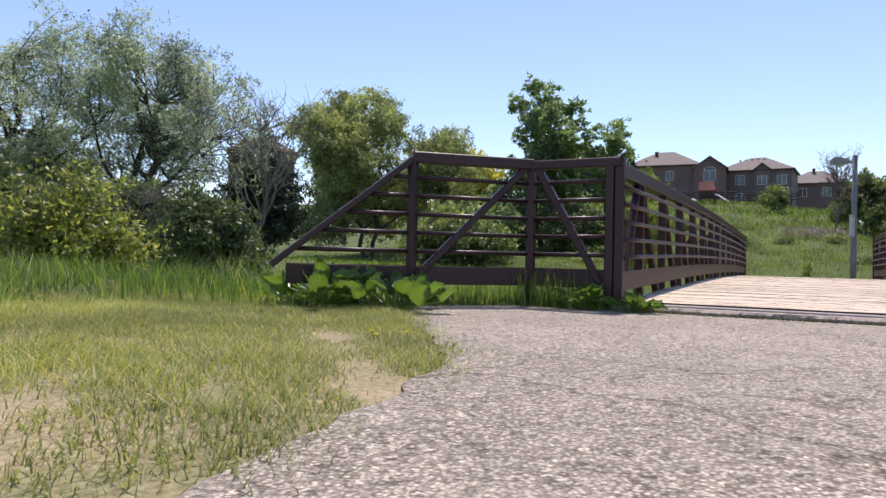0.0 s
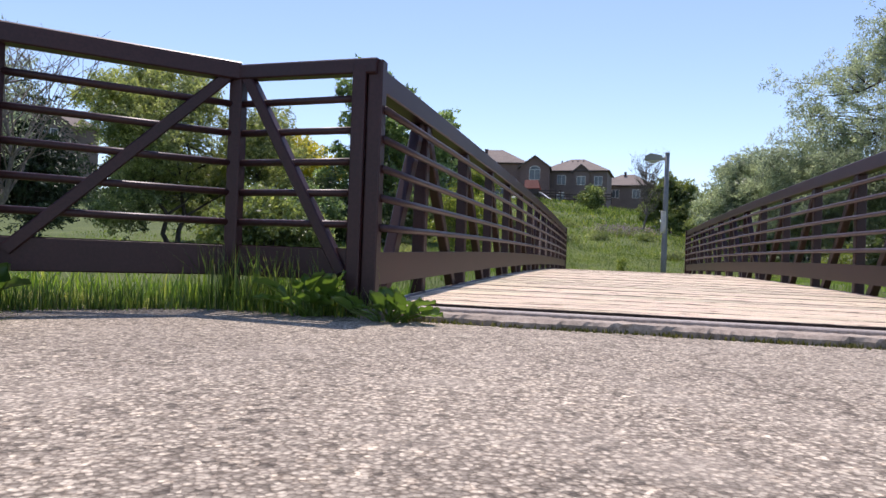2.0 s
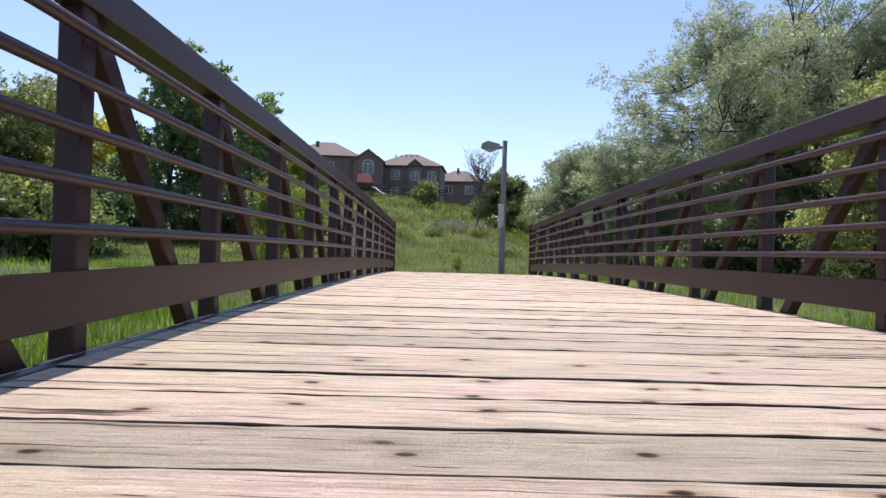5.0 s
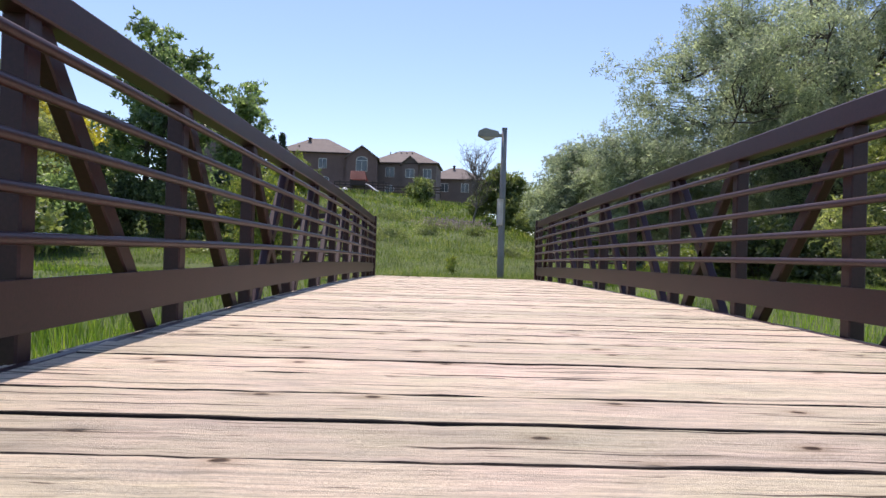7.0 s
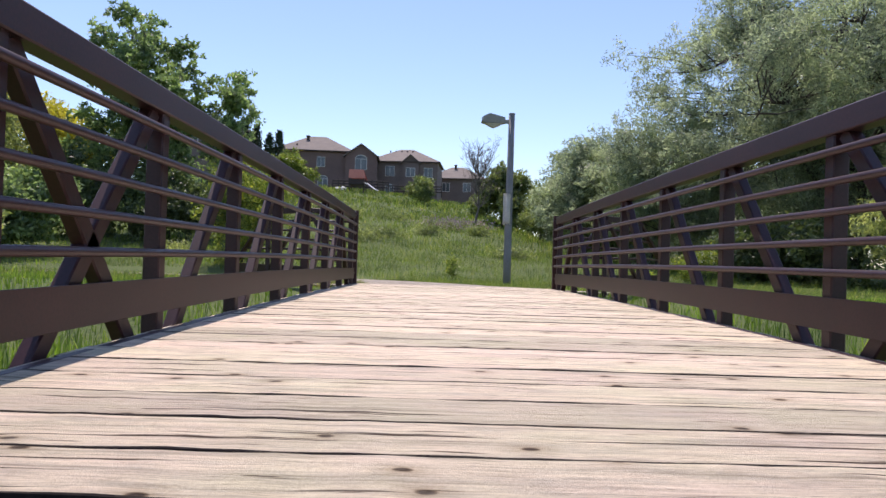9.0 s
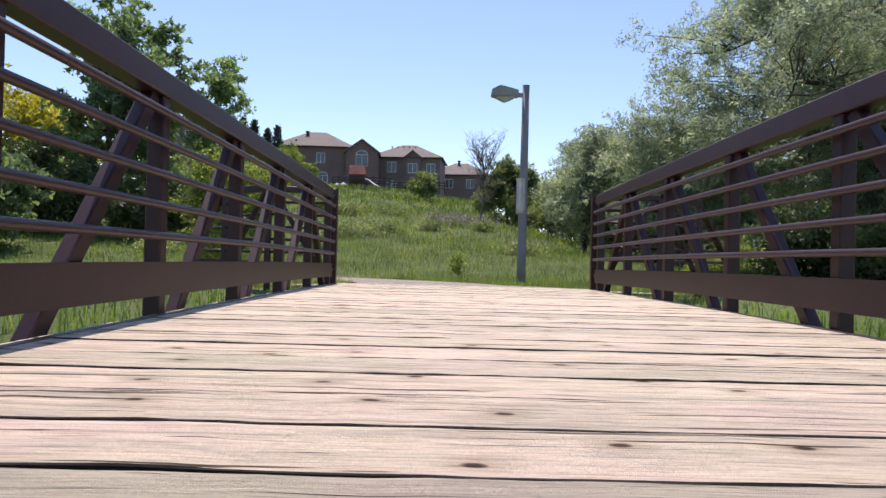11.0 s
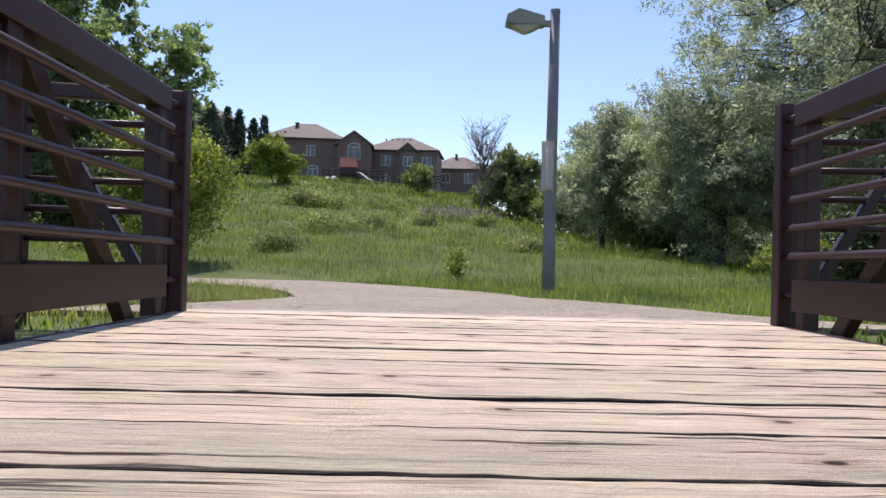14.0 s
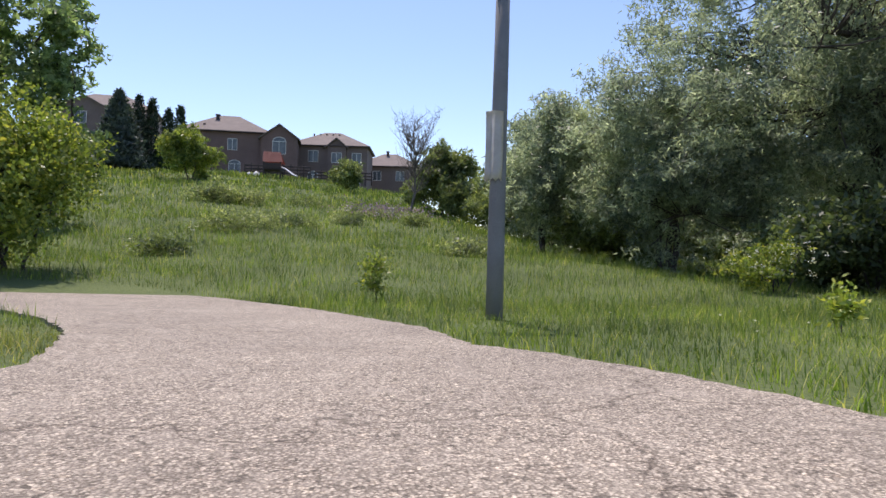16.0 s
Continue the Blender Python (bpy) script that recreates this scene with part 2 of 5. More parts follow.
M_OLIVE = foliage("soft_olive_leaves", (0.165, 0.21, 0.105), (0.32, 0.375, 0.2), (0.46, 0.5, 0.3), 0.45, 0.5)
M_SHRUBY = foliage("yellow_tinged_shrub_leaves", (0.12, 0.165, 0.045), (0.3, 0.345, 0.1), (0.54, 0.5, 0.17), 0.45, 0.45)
# M_SHADE: the gloom beneath trees is put into these leaf colours.
M_SHADE = foliage("shade_darkened_undergrowth_leaves", (0.06, 0.095, 0.045), (0.13, 0.18, 0.08), (0.22, 0.27, 0.13), 0.5, 0.35)
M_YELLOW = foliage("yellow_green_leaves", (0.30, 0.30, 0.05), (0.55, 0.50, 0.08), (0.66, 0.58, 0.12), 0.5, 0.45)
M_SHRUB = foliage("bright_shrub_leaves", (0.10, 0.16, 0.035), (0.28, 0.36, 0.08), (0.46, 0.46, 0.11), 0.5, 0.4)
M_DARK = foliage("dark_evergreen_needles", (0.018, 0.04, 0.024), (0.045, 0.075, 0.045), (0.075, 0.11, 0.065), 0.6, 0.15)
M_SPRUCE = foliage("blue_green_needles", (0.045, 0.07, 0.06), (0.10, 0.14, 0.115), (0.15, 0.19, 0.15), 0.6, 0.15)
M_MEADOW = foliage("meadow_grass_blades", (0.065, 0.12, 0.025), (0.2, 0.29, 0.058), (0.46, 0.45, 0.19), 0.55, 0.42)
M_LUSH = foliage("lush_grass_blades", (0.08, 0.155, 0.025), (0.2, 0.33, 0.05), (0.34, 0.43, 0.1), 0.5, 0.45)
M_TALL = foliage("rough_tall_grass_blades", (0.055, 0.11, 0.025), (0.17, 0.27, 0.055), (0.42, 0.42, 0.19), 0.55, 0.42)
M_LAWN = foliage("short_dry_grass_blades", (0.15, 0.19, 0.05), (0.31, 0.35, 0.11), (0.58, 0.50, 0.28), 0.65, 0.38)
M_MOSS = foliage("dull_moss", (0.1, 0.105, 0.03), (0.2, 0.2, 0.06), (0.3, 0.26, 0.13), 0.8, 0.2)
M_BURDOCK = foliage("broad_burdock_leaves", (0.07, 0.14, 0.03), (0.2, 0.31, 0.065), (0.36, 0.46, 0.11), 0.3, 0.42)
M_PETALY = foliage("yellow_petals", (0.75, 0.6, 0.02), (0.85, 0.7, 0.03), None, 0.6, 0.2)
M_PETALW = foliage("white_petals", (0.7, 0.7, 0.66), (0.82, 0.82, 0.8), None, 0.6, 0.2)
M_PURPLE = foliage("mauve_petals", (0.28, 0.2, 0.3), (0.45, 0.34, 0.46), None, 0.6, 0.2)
M_CLOTH, _nt, _b = material("pale_grey_plastic", 0.5)
_b.inputs["Base Color"].default_value = (0.62, 0.62, 0.62, 1)


# ---- mesh helpers ----
def mesh_object(name, me, mat, parent=None, label=""):
    me.materials.clear()
    me.materials.append(mat)
    ob = new(name, me)
    if parent is not None:
        ob.parent = parent
    if label:
        ob["label"] = label
    return ob


def part(name, bm, mat, parent=None, label="", smooth=False):
    me = bpy.data.meshes.new(name)
    bm.to_mesh(me)
    bm.free()
    if smooth:
        me.polygons.foreach_set("use_smooth", [True] * len(me.polygons))
    return mesh_object(name, me, mat, parent, label)


def empty(name, at=(0, 0, 0), turn=0.0):
    ob = new(name)
    ob.matrix_basis = pose(*at, 0, 0, turn)
    return ob


def box(bm, x0, x1, y0, y1, z0, z1, bevel=0.0):
    r = bmesh.ops.create_cube(bm, size=1.0)
    bmesh.ops.transform(bm, verts=r["verts"], matrix=Matrix.Translation(((x0 + x1) / 2, (y0 + y1) / 2, (z0 + z1) / 2)) @ Matrix.Diagonal((x1 - x0, y1 - y0, z1 - z0, 1)))
    if bevel:
        es = list({e for v in r["verts"] for e in v.link_edges})
        bmesh.ops.bevel(bm, geom=es, offset=bevel, segments=1, affect="EDGES")
    return bm


def sweep(bm, points, w, h, bevel=0.008, up=Vector((0, 0, 1)), n=None):
    """A bar of rectangular section (or round, with n sides) along a line of points."""
    pts = [Vector(p) for p in points]
    rings = []
    for i, p in enumerate(pts):
        d = (pts[min(i + 1, len(pts) - 1)] - pts[max(i - 1, 0)]).normalized()
        u = up if abs(d.dot(up)) < 0.98 else Vector((0, 1, 0))
        s = d.cross(u).normalized()
        t = s.cross(d).normalized()
        if n:
            ring = [(w / 2 * math.cos(2 * math.pi * k / n), h / 2 * math.sin(2 * math.pi * k / n)) for k in range(n)]
        else:
            a, b, c = w / 2, h / 2, bevel
            ring = [(a, b - c), (a - c, b), (c - a, b), (-a, b - c), (-a, c - b), (c - a, -b), (a - c, -b), (a, c - b)]
        rings.append([bm.verts.new(p + s * x + t * y) for x, y in ring])
    k = len(rings[0])
    for r0, r1 in zip(rings, rings[1:]):
        for j in range(k):
            bm.faces.new((r0[j], r0[(j + 1) % k], r1[(j + 1) % k], r1[j]))
    bm.faces.new(rings[0][::-1])
    bm.faces.new(rings[-1])
    bmesh.ops.recalc_face_normals(bm, faces=bm.faces)
    return bm


def raw(name, verts, faces, mat, parent=None, label="", smooth=False):
    """One object from numpy arrays of corners and of faces that all have as many corners."""
    me = bpy.data.meshes.new(name)
    verts, faces = np.asarray(verts, np.float32), np.asarray(faces, np.int32)
    k = faces.shape[1]
    me.vertices.add(len(verts))
    me.vertices.foreach_set("co", verts.ravel())
    me.loops.add(faces.size)
    me.loops.foreach_set("vertex_index", faces.ravel())
    me.polygons.add(len(faces))
    me.polygons.foreach_set("loop_start", np.arange(0, faces.size, k, dtype=np.int32))
    me.update(calc_edges=True)
    if smooth:
        me.polygons.foreach_set("use_smooth", np.ones(len(faces), bool))
    return mesh_object(name, me, mat, parent, label)


# ---- ground ----
def smooth(a, b, v):
    t = np.clip((v - a) / (b - a), 0, 1)
    return t * t * (3 - 2 * t)


def ground_z(x, y):
    """Height of the ground: flat by the path, a swale under the bridge, a hill with houses ahead."""
    x, y = np.asarray(x, float), np.asarray(y, float)
    z = -0.43 + 0 * x
    z = z - 0.85 * smooth(-19.3, -15.0, y) * (1 - smooth(-4.5, -0.2, y))
    z = z - 0.025 * np.clip(y - 1.0, 0, 15)
    top = np.interp(x, [-200, -60, -28, -12, -3.5, 1.2, 7, 10.5, 13, 17, 24, 40], [10.0, 10.5, 10.3, 10.0, 9.2, 8.5, 8.1, 6.4, 5.0, 3.7, 2.2, 1.2])
    q = np.clip((y - 14.5) / 71.5, 0, 1.25)
    z = z + top * (q - 0.06 * np.sin(np.clip(q, 0, 1) * np.pi))
    z = z + 0.9 * smooth(-8, -40, x) * smooth(25, -5, y)
    z = z + (0.05 * np.sin(x * 0.9 + 1.3) * np.sin(y * 0.7) + 0.16 * np.sin(x * 0.23) * np.sin(y * 0.31 + 0.5)) * smooth(13, 22, y)
    return z


def axis(lo, mid0, mid1, hi, step, n):
    g = np.linspace(0, 1, n) ** 2.2
    return np.concatenate([mid0 - (mid0 - lo) * g[::-1][:-1], np.arange(mid0, mid1, step), mid1 + (hi - mid1) * g])


def grid(name, xs, ys, zf, mat):
    X, Y = np.meshgrid(xs, ys)
    v = np.stack([X, Y, zf(X, Y)], -1).reshape(-1, 3)
    n, m = len(xs), len(ys)
    i = (np.arange(m - 1)[:, None] * n + np.arange(n - 1)[None, :]).ravel()
    return raw(name, v, np.stack([i, i + 1, i + n + 1, i + n], 1), mat, smooth=True)


ground = tagged(grid("ground", axis(-1600, -45, 45, 1600, 0.6, 26), axis(-1500, -32, 95, 1700, 0.6, 26), ground_z, M_EARTH),
                "uneven grassy ground rising to a hill", "ground", kind="structure")


def slab(name, outline, zf, mat, label, thick=0.08):
    bm = bmesh.new()
    top = [bm.verts.new((x, y, zf(x, y))) for x, y in outline]
    f = bm.faces.new(top)
    r = bmesh.ops.extrude_face_region(bm, geom=[f])
    bmesh.ops.translate(bm, verts=[v for v in r["geom"] if isinstance(v, bmesh.types.BMVert)], vec=(0, 0, -thick))
    bmesh.ops.recalc_face_normals(bm, faces=bm.faces)
    bmesh.ops.triangulate(bm, faces=[q for q in bm.faces if len(q.verts) > 4])
    return tagged(part(name, bm, mat), label, name, kind="structure")


def wobble(points, step=0.12, amount=0.035, seed=3, closed=True):
    """The outline with more corners, uneven as a crumbling edge is."""
    rng = random.Random(seed)
    out = []
    for (x0, y0), (x1, y1) in zip(points, points[1:] + points[:1]):
        n = max(1, min(60, int(math.hypot(x1 - x0, y1 - y0) / step)))
        for k in range(n):
            t = k / n
            out.append((x0 + (x1 - x0) * t + rng.uniform(-amount, amount), y0 + (y1 - y0) * t + rng.uniform(-amount, amount)))
    return out


NEAR_EDGE = [(-1.95, -19.75), (-1.55, -20.5), (-1.2, -21.25), (-0.45, -22.2), (0.12, -23.0), (0.38, -24.1), (0.5, -25.0), (0.45, -28), (0.2, -34), (-2, -50)]
FAR_RIGHT = [(5.6, 0.9), (4.55, 2.5), (4.4, 3.2), (4.1, 4.0), (3.6, 5.0), (3.05, 5.6), (2.75, 7.4), (1.45, 10.2), (0.4, 12.0), (-0.9, 14.0), (-2.2, 15.4), (-3.7, 16.1), (-5.8, 16.5), (-10, 16.6), (-22, 15.5)]
FAR_LEFT = [(-22, 9.6), (-10, 10.0), (-4.4, 9.6), (-2.6, 9.1), (-1.5, 7.75), (-0.72, 6.4), (-0.3, 5.2), (0.0, 4.2), (-0.12, 3.4), (-0.4, 2.6), (-1.3, 0.9)]
slab("near_path", wobble(NEAR_EDGE[::-1] + [(-0.9, -19.25), (0.0, -19.29), (4.0, -19.29), (5.6, -20.5), (6.0, -24), (6.0, -50)]), lambda x, y: -0.395, M_ASPHALT, "worn pinkish grey asphalt path with coarse stones")
slab("far_path", wobble(FAR_RIGHT + FAR_LEFT, seed=5), lambda x, y: -0.385 - 0.025 * max(0, y - 1.0), M_ASPHALT, "worn pale asphalt path bending away behind the bridge")

slab("trodden_verge", wobble([(0.62, -25.0), (0.5, -24.1), (0.2, -22.95), (-0.35, -22.1), (-1.15, -21.3), (-2.4, -21.2), (-4.2, -22.0), (-5.6, -23.6), (-6.5, -27), (-6.5, -34), (0.4, -34)], 0.15, 0.06, 8), lambda x, y: -0.412, M_DRY, "dry trodden soil under thin grass beside the path")

# ---- footbridge ----
Y0, Y1, WIDTH = -19.2, 0.45, 3.95


def camber(y):
    return 0.085 * (1 - ((y + 9.3) / 9.3) ** 2)


bridge = tagged(empty("footbridge", (WIDTH / 2, (Y0 + Y1) / 2, -0.6)), "brown steel truss footbridge with weathered plank deck over grass", "footbridge")
BINV = Matrix.Translation((-WIDTH / 2, -(Y0 + Y1) / 2, 0.6))


def under(ob, parent, inv):
    """Parents ob, built in world coordinates, under a thing that stands elsewhere."""
    ob.parent = parent
    ob.matrix_parent_inverse = inv
    return ob


def along(x, zoff, y0=Y0, y1=-0.01, n=26):
    return [(x, y0 + (y1 - y0) * k / n, camber(y0 + (y1 - y0) * k / n) + zoff) for k in range(n + 1)]


def truss(side):
    """One side of the bridge. side: -1 has its inner face towards +x."""
    X = 0.0 if side < 0 else WIDTH
    s = 1 if side < 0 else -1
    chord = under(part("truss", sweep(bmesh.new(), along(X + 0.01 * s, 0.998), 0.12, 0.14), M_STEEL), bridge, BINV)
    kids = []
    yend = 0.22 if side < 0 else 0.15
    kids.append(part("toe_plate", sweep(bmesh.new(), along(X + 0.062 * s, -0.107), 0.012, 0.192, 0.002), M_STEEL))
    kids.append(part("bottom_chord", sweep(bmesh.new(), along(X, -0.66), 0.14, 0.16), M_STEEL))
    kids.append(part("deck_edge_angle", sweep(bmesh.new(), along(X + 0.085 * s, -0.36), 0.05, 0.11, 0.004), M_STEEL))
    for i in range(5):
        kids.append(part("rail", sweep(bmesh.new(), along(X + 0.09 * s, 0.132 + 0.172 * i, Y0, -0.05), 0.046, 0.046, n=12), M_STEEL, smooth=True))
    for i in range(7):
        z = camber(0.2) + (-0.1 if i == 6 else 0.132 + 0.172 * i if i < 5 else 1.0)
        kids.append(part("end_rail", sweep(bmesh.new(), [(X + 0.03 * s, -0.03, z), (X + 0.05 * s, yend, z)], 0.042, 0.042, n=10), M_STEEL, smooth=True))
    ys = [-0.07] + [-1.5 * k for k in range(1, 13)]
    for y in ys:
        c = camber(y)
        kids.append(part("post", sweep(bmesh.new(), [(X, y, c - 0.74), (X, y, c + 0.935)], 0.095, 0.095), M_STEEL))
    for y, off in ((Y0, 0.042 * s), (yend, 0.05 * s)):
        c = camber(y)
        kids.append(part("end_post", sweep(bmesh.new(), [(X + off, y, c - 0.5), (X + off, y, c + 1.1)], 0.09, 0.09), M_STEEL))
    bars = [(ys[k + 1], ys[k]) if ys[k] <= -9 or k == 0 else (ys[k], ys[k + 1]) for k in range(12)]
    bars += [(-18.0, Y0 + 0.1), (ys[6], ys[7])]
    for yt, yb in bars:
        g = 0.09 if yb > yt else -0.09
        kids.append(part("diagonal", sweep(bmesh.new(), [(X - 0.012 * s, yt + g, camber(yt) + 0.93), (X - 0.012 * s, yb - g, camber(yb) - 0.6)], 0.1, 0.075, up=Vector((1, 0, 0))), M_STEEL))
    for k in kids:
        k.parent = chord
    return chord


truss(-1)
truss(1)

# wing railings beside the bridge ends
def wing_railing(mx, my, label):
    """The railing that turns away from an end post. mx, my: how the near one's plan is mirrored."""
    def P(x, y):
        return (x if mx > 0 else WIDTH - x, y if my > 0 else -19.02 - y)
    PC, PB, PA, PE = P(0.04, -19.23), P(-0.9, -19.12), P(-1.82, -20.02), P(-2.76, -21.0)
    root = tagged(empty("wing_railing", (*PB, -0.43)), label, "railing", "wing railings")
    inv = Matrix.Translation((-PB[0], -PB[1], 0.43))

    def bar(name, a, b, w, h, n=None):
        return under(part(name, sweep(bmesh.new(), [a, b], w, h, n=n), M_STEEL, smooth=n is not None), root, inv)

    def toward(a, b, t, z):
        return (a[0] + (b[0] - a[0]) * t, a[1] + (b[1] - a[1]) * t, z)

    for p, w in ((PA, 0.085), (PB, 0.085), (P(-0.048, -19.235), 0.08)):
        bar("post", (*p, -0.55), (*p, 1.05), w, w)
    bar("top_rail", (*PB, 1.065), toward(PC, PB, -0.02, 1.05), 0.09, 0.09)
    bar("top_rail", (*PA, 1.07), (*PB, 1.072), 0.11, 0.11)
    bar("sloping_rail", toward(PA, PE, -0.03, 1.09), toward(PA, PE, 1.0, -0.02), 0.1, 0.06)
    for i in range(5):
        z = 0.135 + 0.184 * i
        bar("rail", (*PB, z), toward(PB, PC, 0.95, z), 0.044, 0.044, 12)
        bar("rail", (*PA, z), (*PB, z), 0.044, 0.044, 12)
        bar("rail", toward(PA, PE, (1.05 - z) / 1.1, z), (*PA, z), 0.044, 0.044, 12)
    bar("toe_plate", toward(PA, PE, 0.9, -0.1), (*PA, -0.1), 0.012, 0.19)
    bar("toe_plate", (*PA, -0.1), (*PB, -0.1), 0.012, 0.19)
    bar("toe_plate", (*PB, -0.1), toward(PB, PC, 0.97, -0.1), 0.012, 0.19)
    bar("diagonal", toward(PB, PA, 0.06, 1.03), toward(PB, PA, 0.93, -0.08), 0.07, 0.07)
    bar("diagonal", toward(PB, PC, 0.08, 1.03), toward(PB, PC, 0.82, -0.15), 0.07, 0.07)


wing_railing(1, 1, "brown steel angled wing railing with sloping end in weeds")
wing_railing(1, -1, "brown steel wing railing turning off the far deck end")
wing_railing(-1, -1, "brown steel wing railing beside the far path and thicket")

# concrete ledges at both deck ends
for yy0, yy1, zz in ((-19.33, -19.12, -0.346), (0.575, 1.12, -0.355)):
    bm = bmesh.new()
    n = 150
    ring = []
    rng = random.Random(9)
    for k in range(n + 1):
        x = 0.02 + 3.95 * k / n
        j = rng.uniform(-0.02, 0.02) + 0.02 * math.sin(x * 5.3)
        ring.append([bm.verts.new((x, yy0 + (j if yy0 < -10 else 0), -0.6)), bm.verts.new((x, yy0 + (j if yy0 < -10 else 0), zz - 0.02)), bm.verts.new((x, yy0 + 0.03, zz + rng.uniform(-0.003, 0.002))),
                     bm.verts.new((x, yy1 - 0.03, zz + rng.uniform(-0.003, 0.002))), bm.verts.new((x, yy1 + (j if yy0 > -10 else 0), zz - 0.02)), bm.verts.new((x, yy1 + (j if yy0 > -10 else 0), -0.6))])
    for r0, r1 in zip(ring, ring[1:]):
        for q in range(5):
            bm.faces.new((r0[q], r0[q + 1], r1[q + 1], r1[q]))
    bmesh.ops.recalc_face_normals(bm, faces=bm.faces)
    tagged(part("concrete_ledge", bm, M_CONCRETE), "chipped concrete ledge at the end of the bridge deck", "ledge", kind="structure")

for yy, zt in ((-19.06, -0.33), (0.515, -0.319)):
    under(part("deck_edge_strip", box(bmesh.new(), 0.06, WIDTH - 0.06, yy - 0.055, yy + 0.055, -0.5, zt, 0.006), M_GALV, None, "worn pale steel strip"), bridge, BINV)

# ---- street lamp ----
LX, LY, LZ = 3.95, 9.5, -0.66
lamp = tagged(empty("street_lamp", (LX, LY, LZ)), "grey concrete park lamp post with a single drooping head", "street lamp")
part("pole", sweep(bmesh.new(), [(0, 0, -0.3), (0, 0, 1.0), (0.005, 0, 3.0), (0.02, 0, 5.66)], 0.235, 0.235, n=20), M_POLE, lamp, smooth=True)
for v in lamp.children[0].data.vertices:
    k = 1.12 - 0.28 * max(0, v.co.z) / 5.66
    v.co.x, v.co.y = v.co.x * k, v.co.y * k
part("cap", sweep(bmesh.new(), [(0.02, 0, 5.655), (0.02, 0, 5.72)], 0.2, 0.2, n=20), M_POLE, lamp)
part("arm", box(bmesh.new(), -0.24, -0.02, -0.05, 0.05, 5.38, 5.5, 0.01), M_LAMPHEAD, lamp)


def prism(profile, half, lower):
    """A body whose side view is the profile; the points in lower lie nearer to the middle plane."""
    bm = bmesh.new()
    sides = [[bm.verts.new((x, sgn * half * (0.62 if k in lower else 1.0), z)) for k, (x, z) in enumerate(profile)] for sgn in (-1, 1)]
    n = len(profile)
    for k in range(n):
        bm.faces.new((sides[0][k], sides[0][(k + 1) % n], sides[1][(k + 1) % n], sides[1][k]))
    bm.faces.new(sides[0])
    bm.faces.new(sides[1][::-1])
    bmesh.ops.recalc_face_normals(bm, faces=bm.faces)
    bmesh.ops.bevel(bm, geom=bm.edges[:], offset=0.012, segments=2, affect="EDGES")
    return bm


part("lamp_head", prism([(-0.2, 5.57), (-0.72, 5.68), (-0.96, 5.56), (-0.98, 5.4), (-0.86, 5.36), (-0.2, 5.37)], 0.19, (0, 5)), M_LAMPHEAD, lamp)
part("lens", prism([(-0.3, 5.368), (-0.86, 5.358), (-0.74, 5.28), (-0.6, 5.22), (-0.46, 5.27)], 0.16, (2, 3, 4)), M_LENS, lamp)
bm = bmesh.new()
cols = []
for k in range(9):
    a = radians(150 + 130 * k / 8)
    r = 0.155 + 0.014 * math.sin(k * 1.9) + (0.03 if k < 2 else 0)
    cols.append([bm.verts.new((r * math.cos(a) + 0.01 * math.sin(z * 3), r * math.sin(a), z)) for z in np.linspace(2.03 + 0.05 * (k % 2), 3.08 - 0.03 * k / 8, 8)])
for a, b in zip(cols, cols[1:]):
    for q in range(7):
        bm.faces.new((a[q], b[q], b[q + 1], a[q + 1]))
g = bmesh.ops.solidify(bm, geom=bm.faces[:], thickness=0.006)
sheet = tagged(part("sheet", bm, M_PAPER, None, smooth=True), "blank white weathered plastic sheet wrapped round the lamp post", "sheet")
sheet.location = (LX, LY, LZ)


# ---- plants ----
def leaves(centres, per, spread, size, rng, aspect=0.5, droop=0.0, flat=1.0, three=False):
    """Small folded leaves scattered round the centres: corners and triangles."""
    c = np.repeat(centres, per, 0)
    n = len(c)
    p = c + rng.normal(0, 1, (n, 3)) * np.asarray(spread)
    d = rng.normal(0, 1, (n, 3))
    d[:, 2] = d[:, 2] * flat - droop
    d /= np.linalg.norm(d, axis=1, keepdims=True)
    r = rng.normal(0, 1, (n, 3))
    s = np.cross(d, r)
    s /= np.linalg.norm(s, axis=1, keepdims=True)
    L = (size * rng.uniform(0.6, 1.35, n))[:, None]
    if three:
        v = np.stack([p - s * L * aspect * 0.5, p + s * L * aspect * 0.5, p + d * L], 1).reshape(-1, 3)
        return v, np.arange(n)[:, None] * 3 + np.array([[0, 1, 2]])
    m = p + d * L * 0.45
    v = np.stack([p, m + s * L * aspect * 0.5, p + d * L, m - s * L * aspect * 0.5], 1).reshape(-1, 3)
    i = np.arange(n)[:, None] * 4
    return v, i + np.array([[0, 1, 2, 3]])


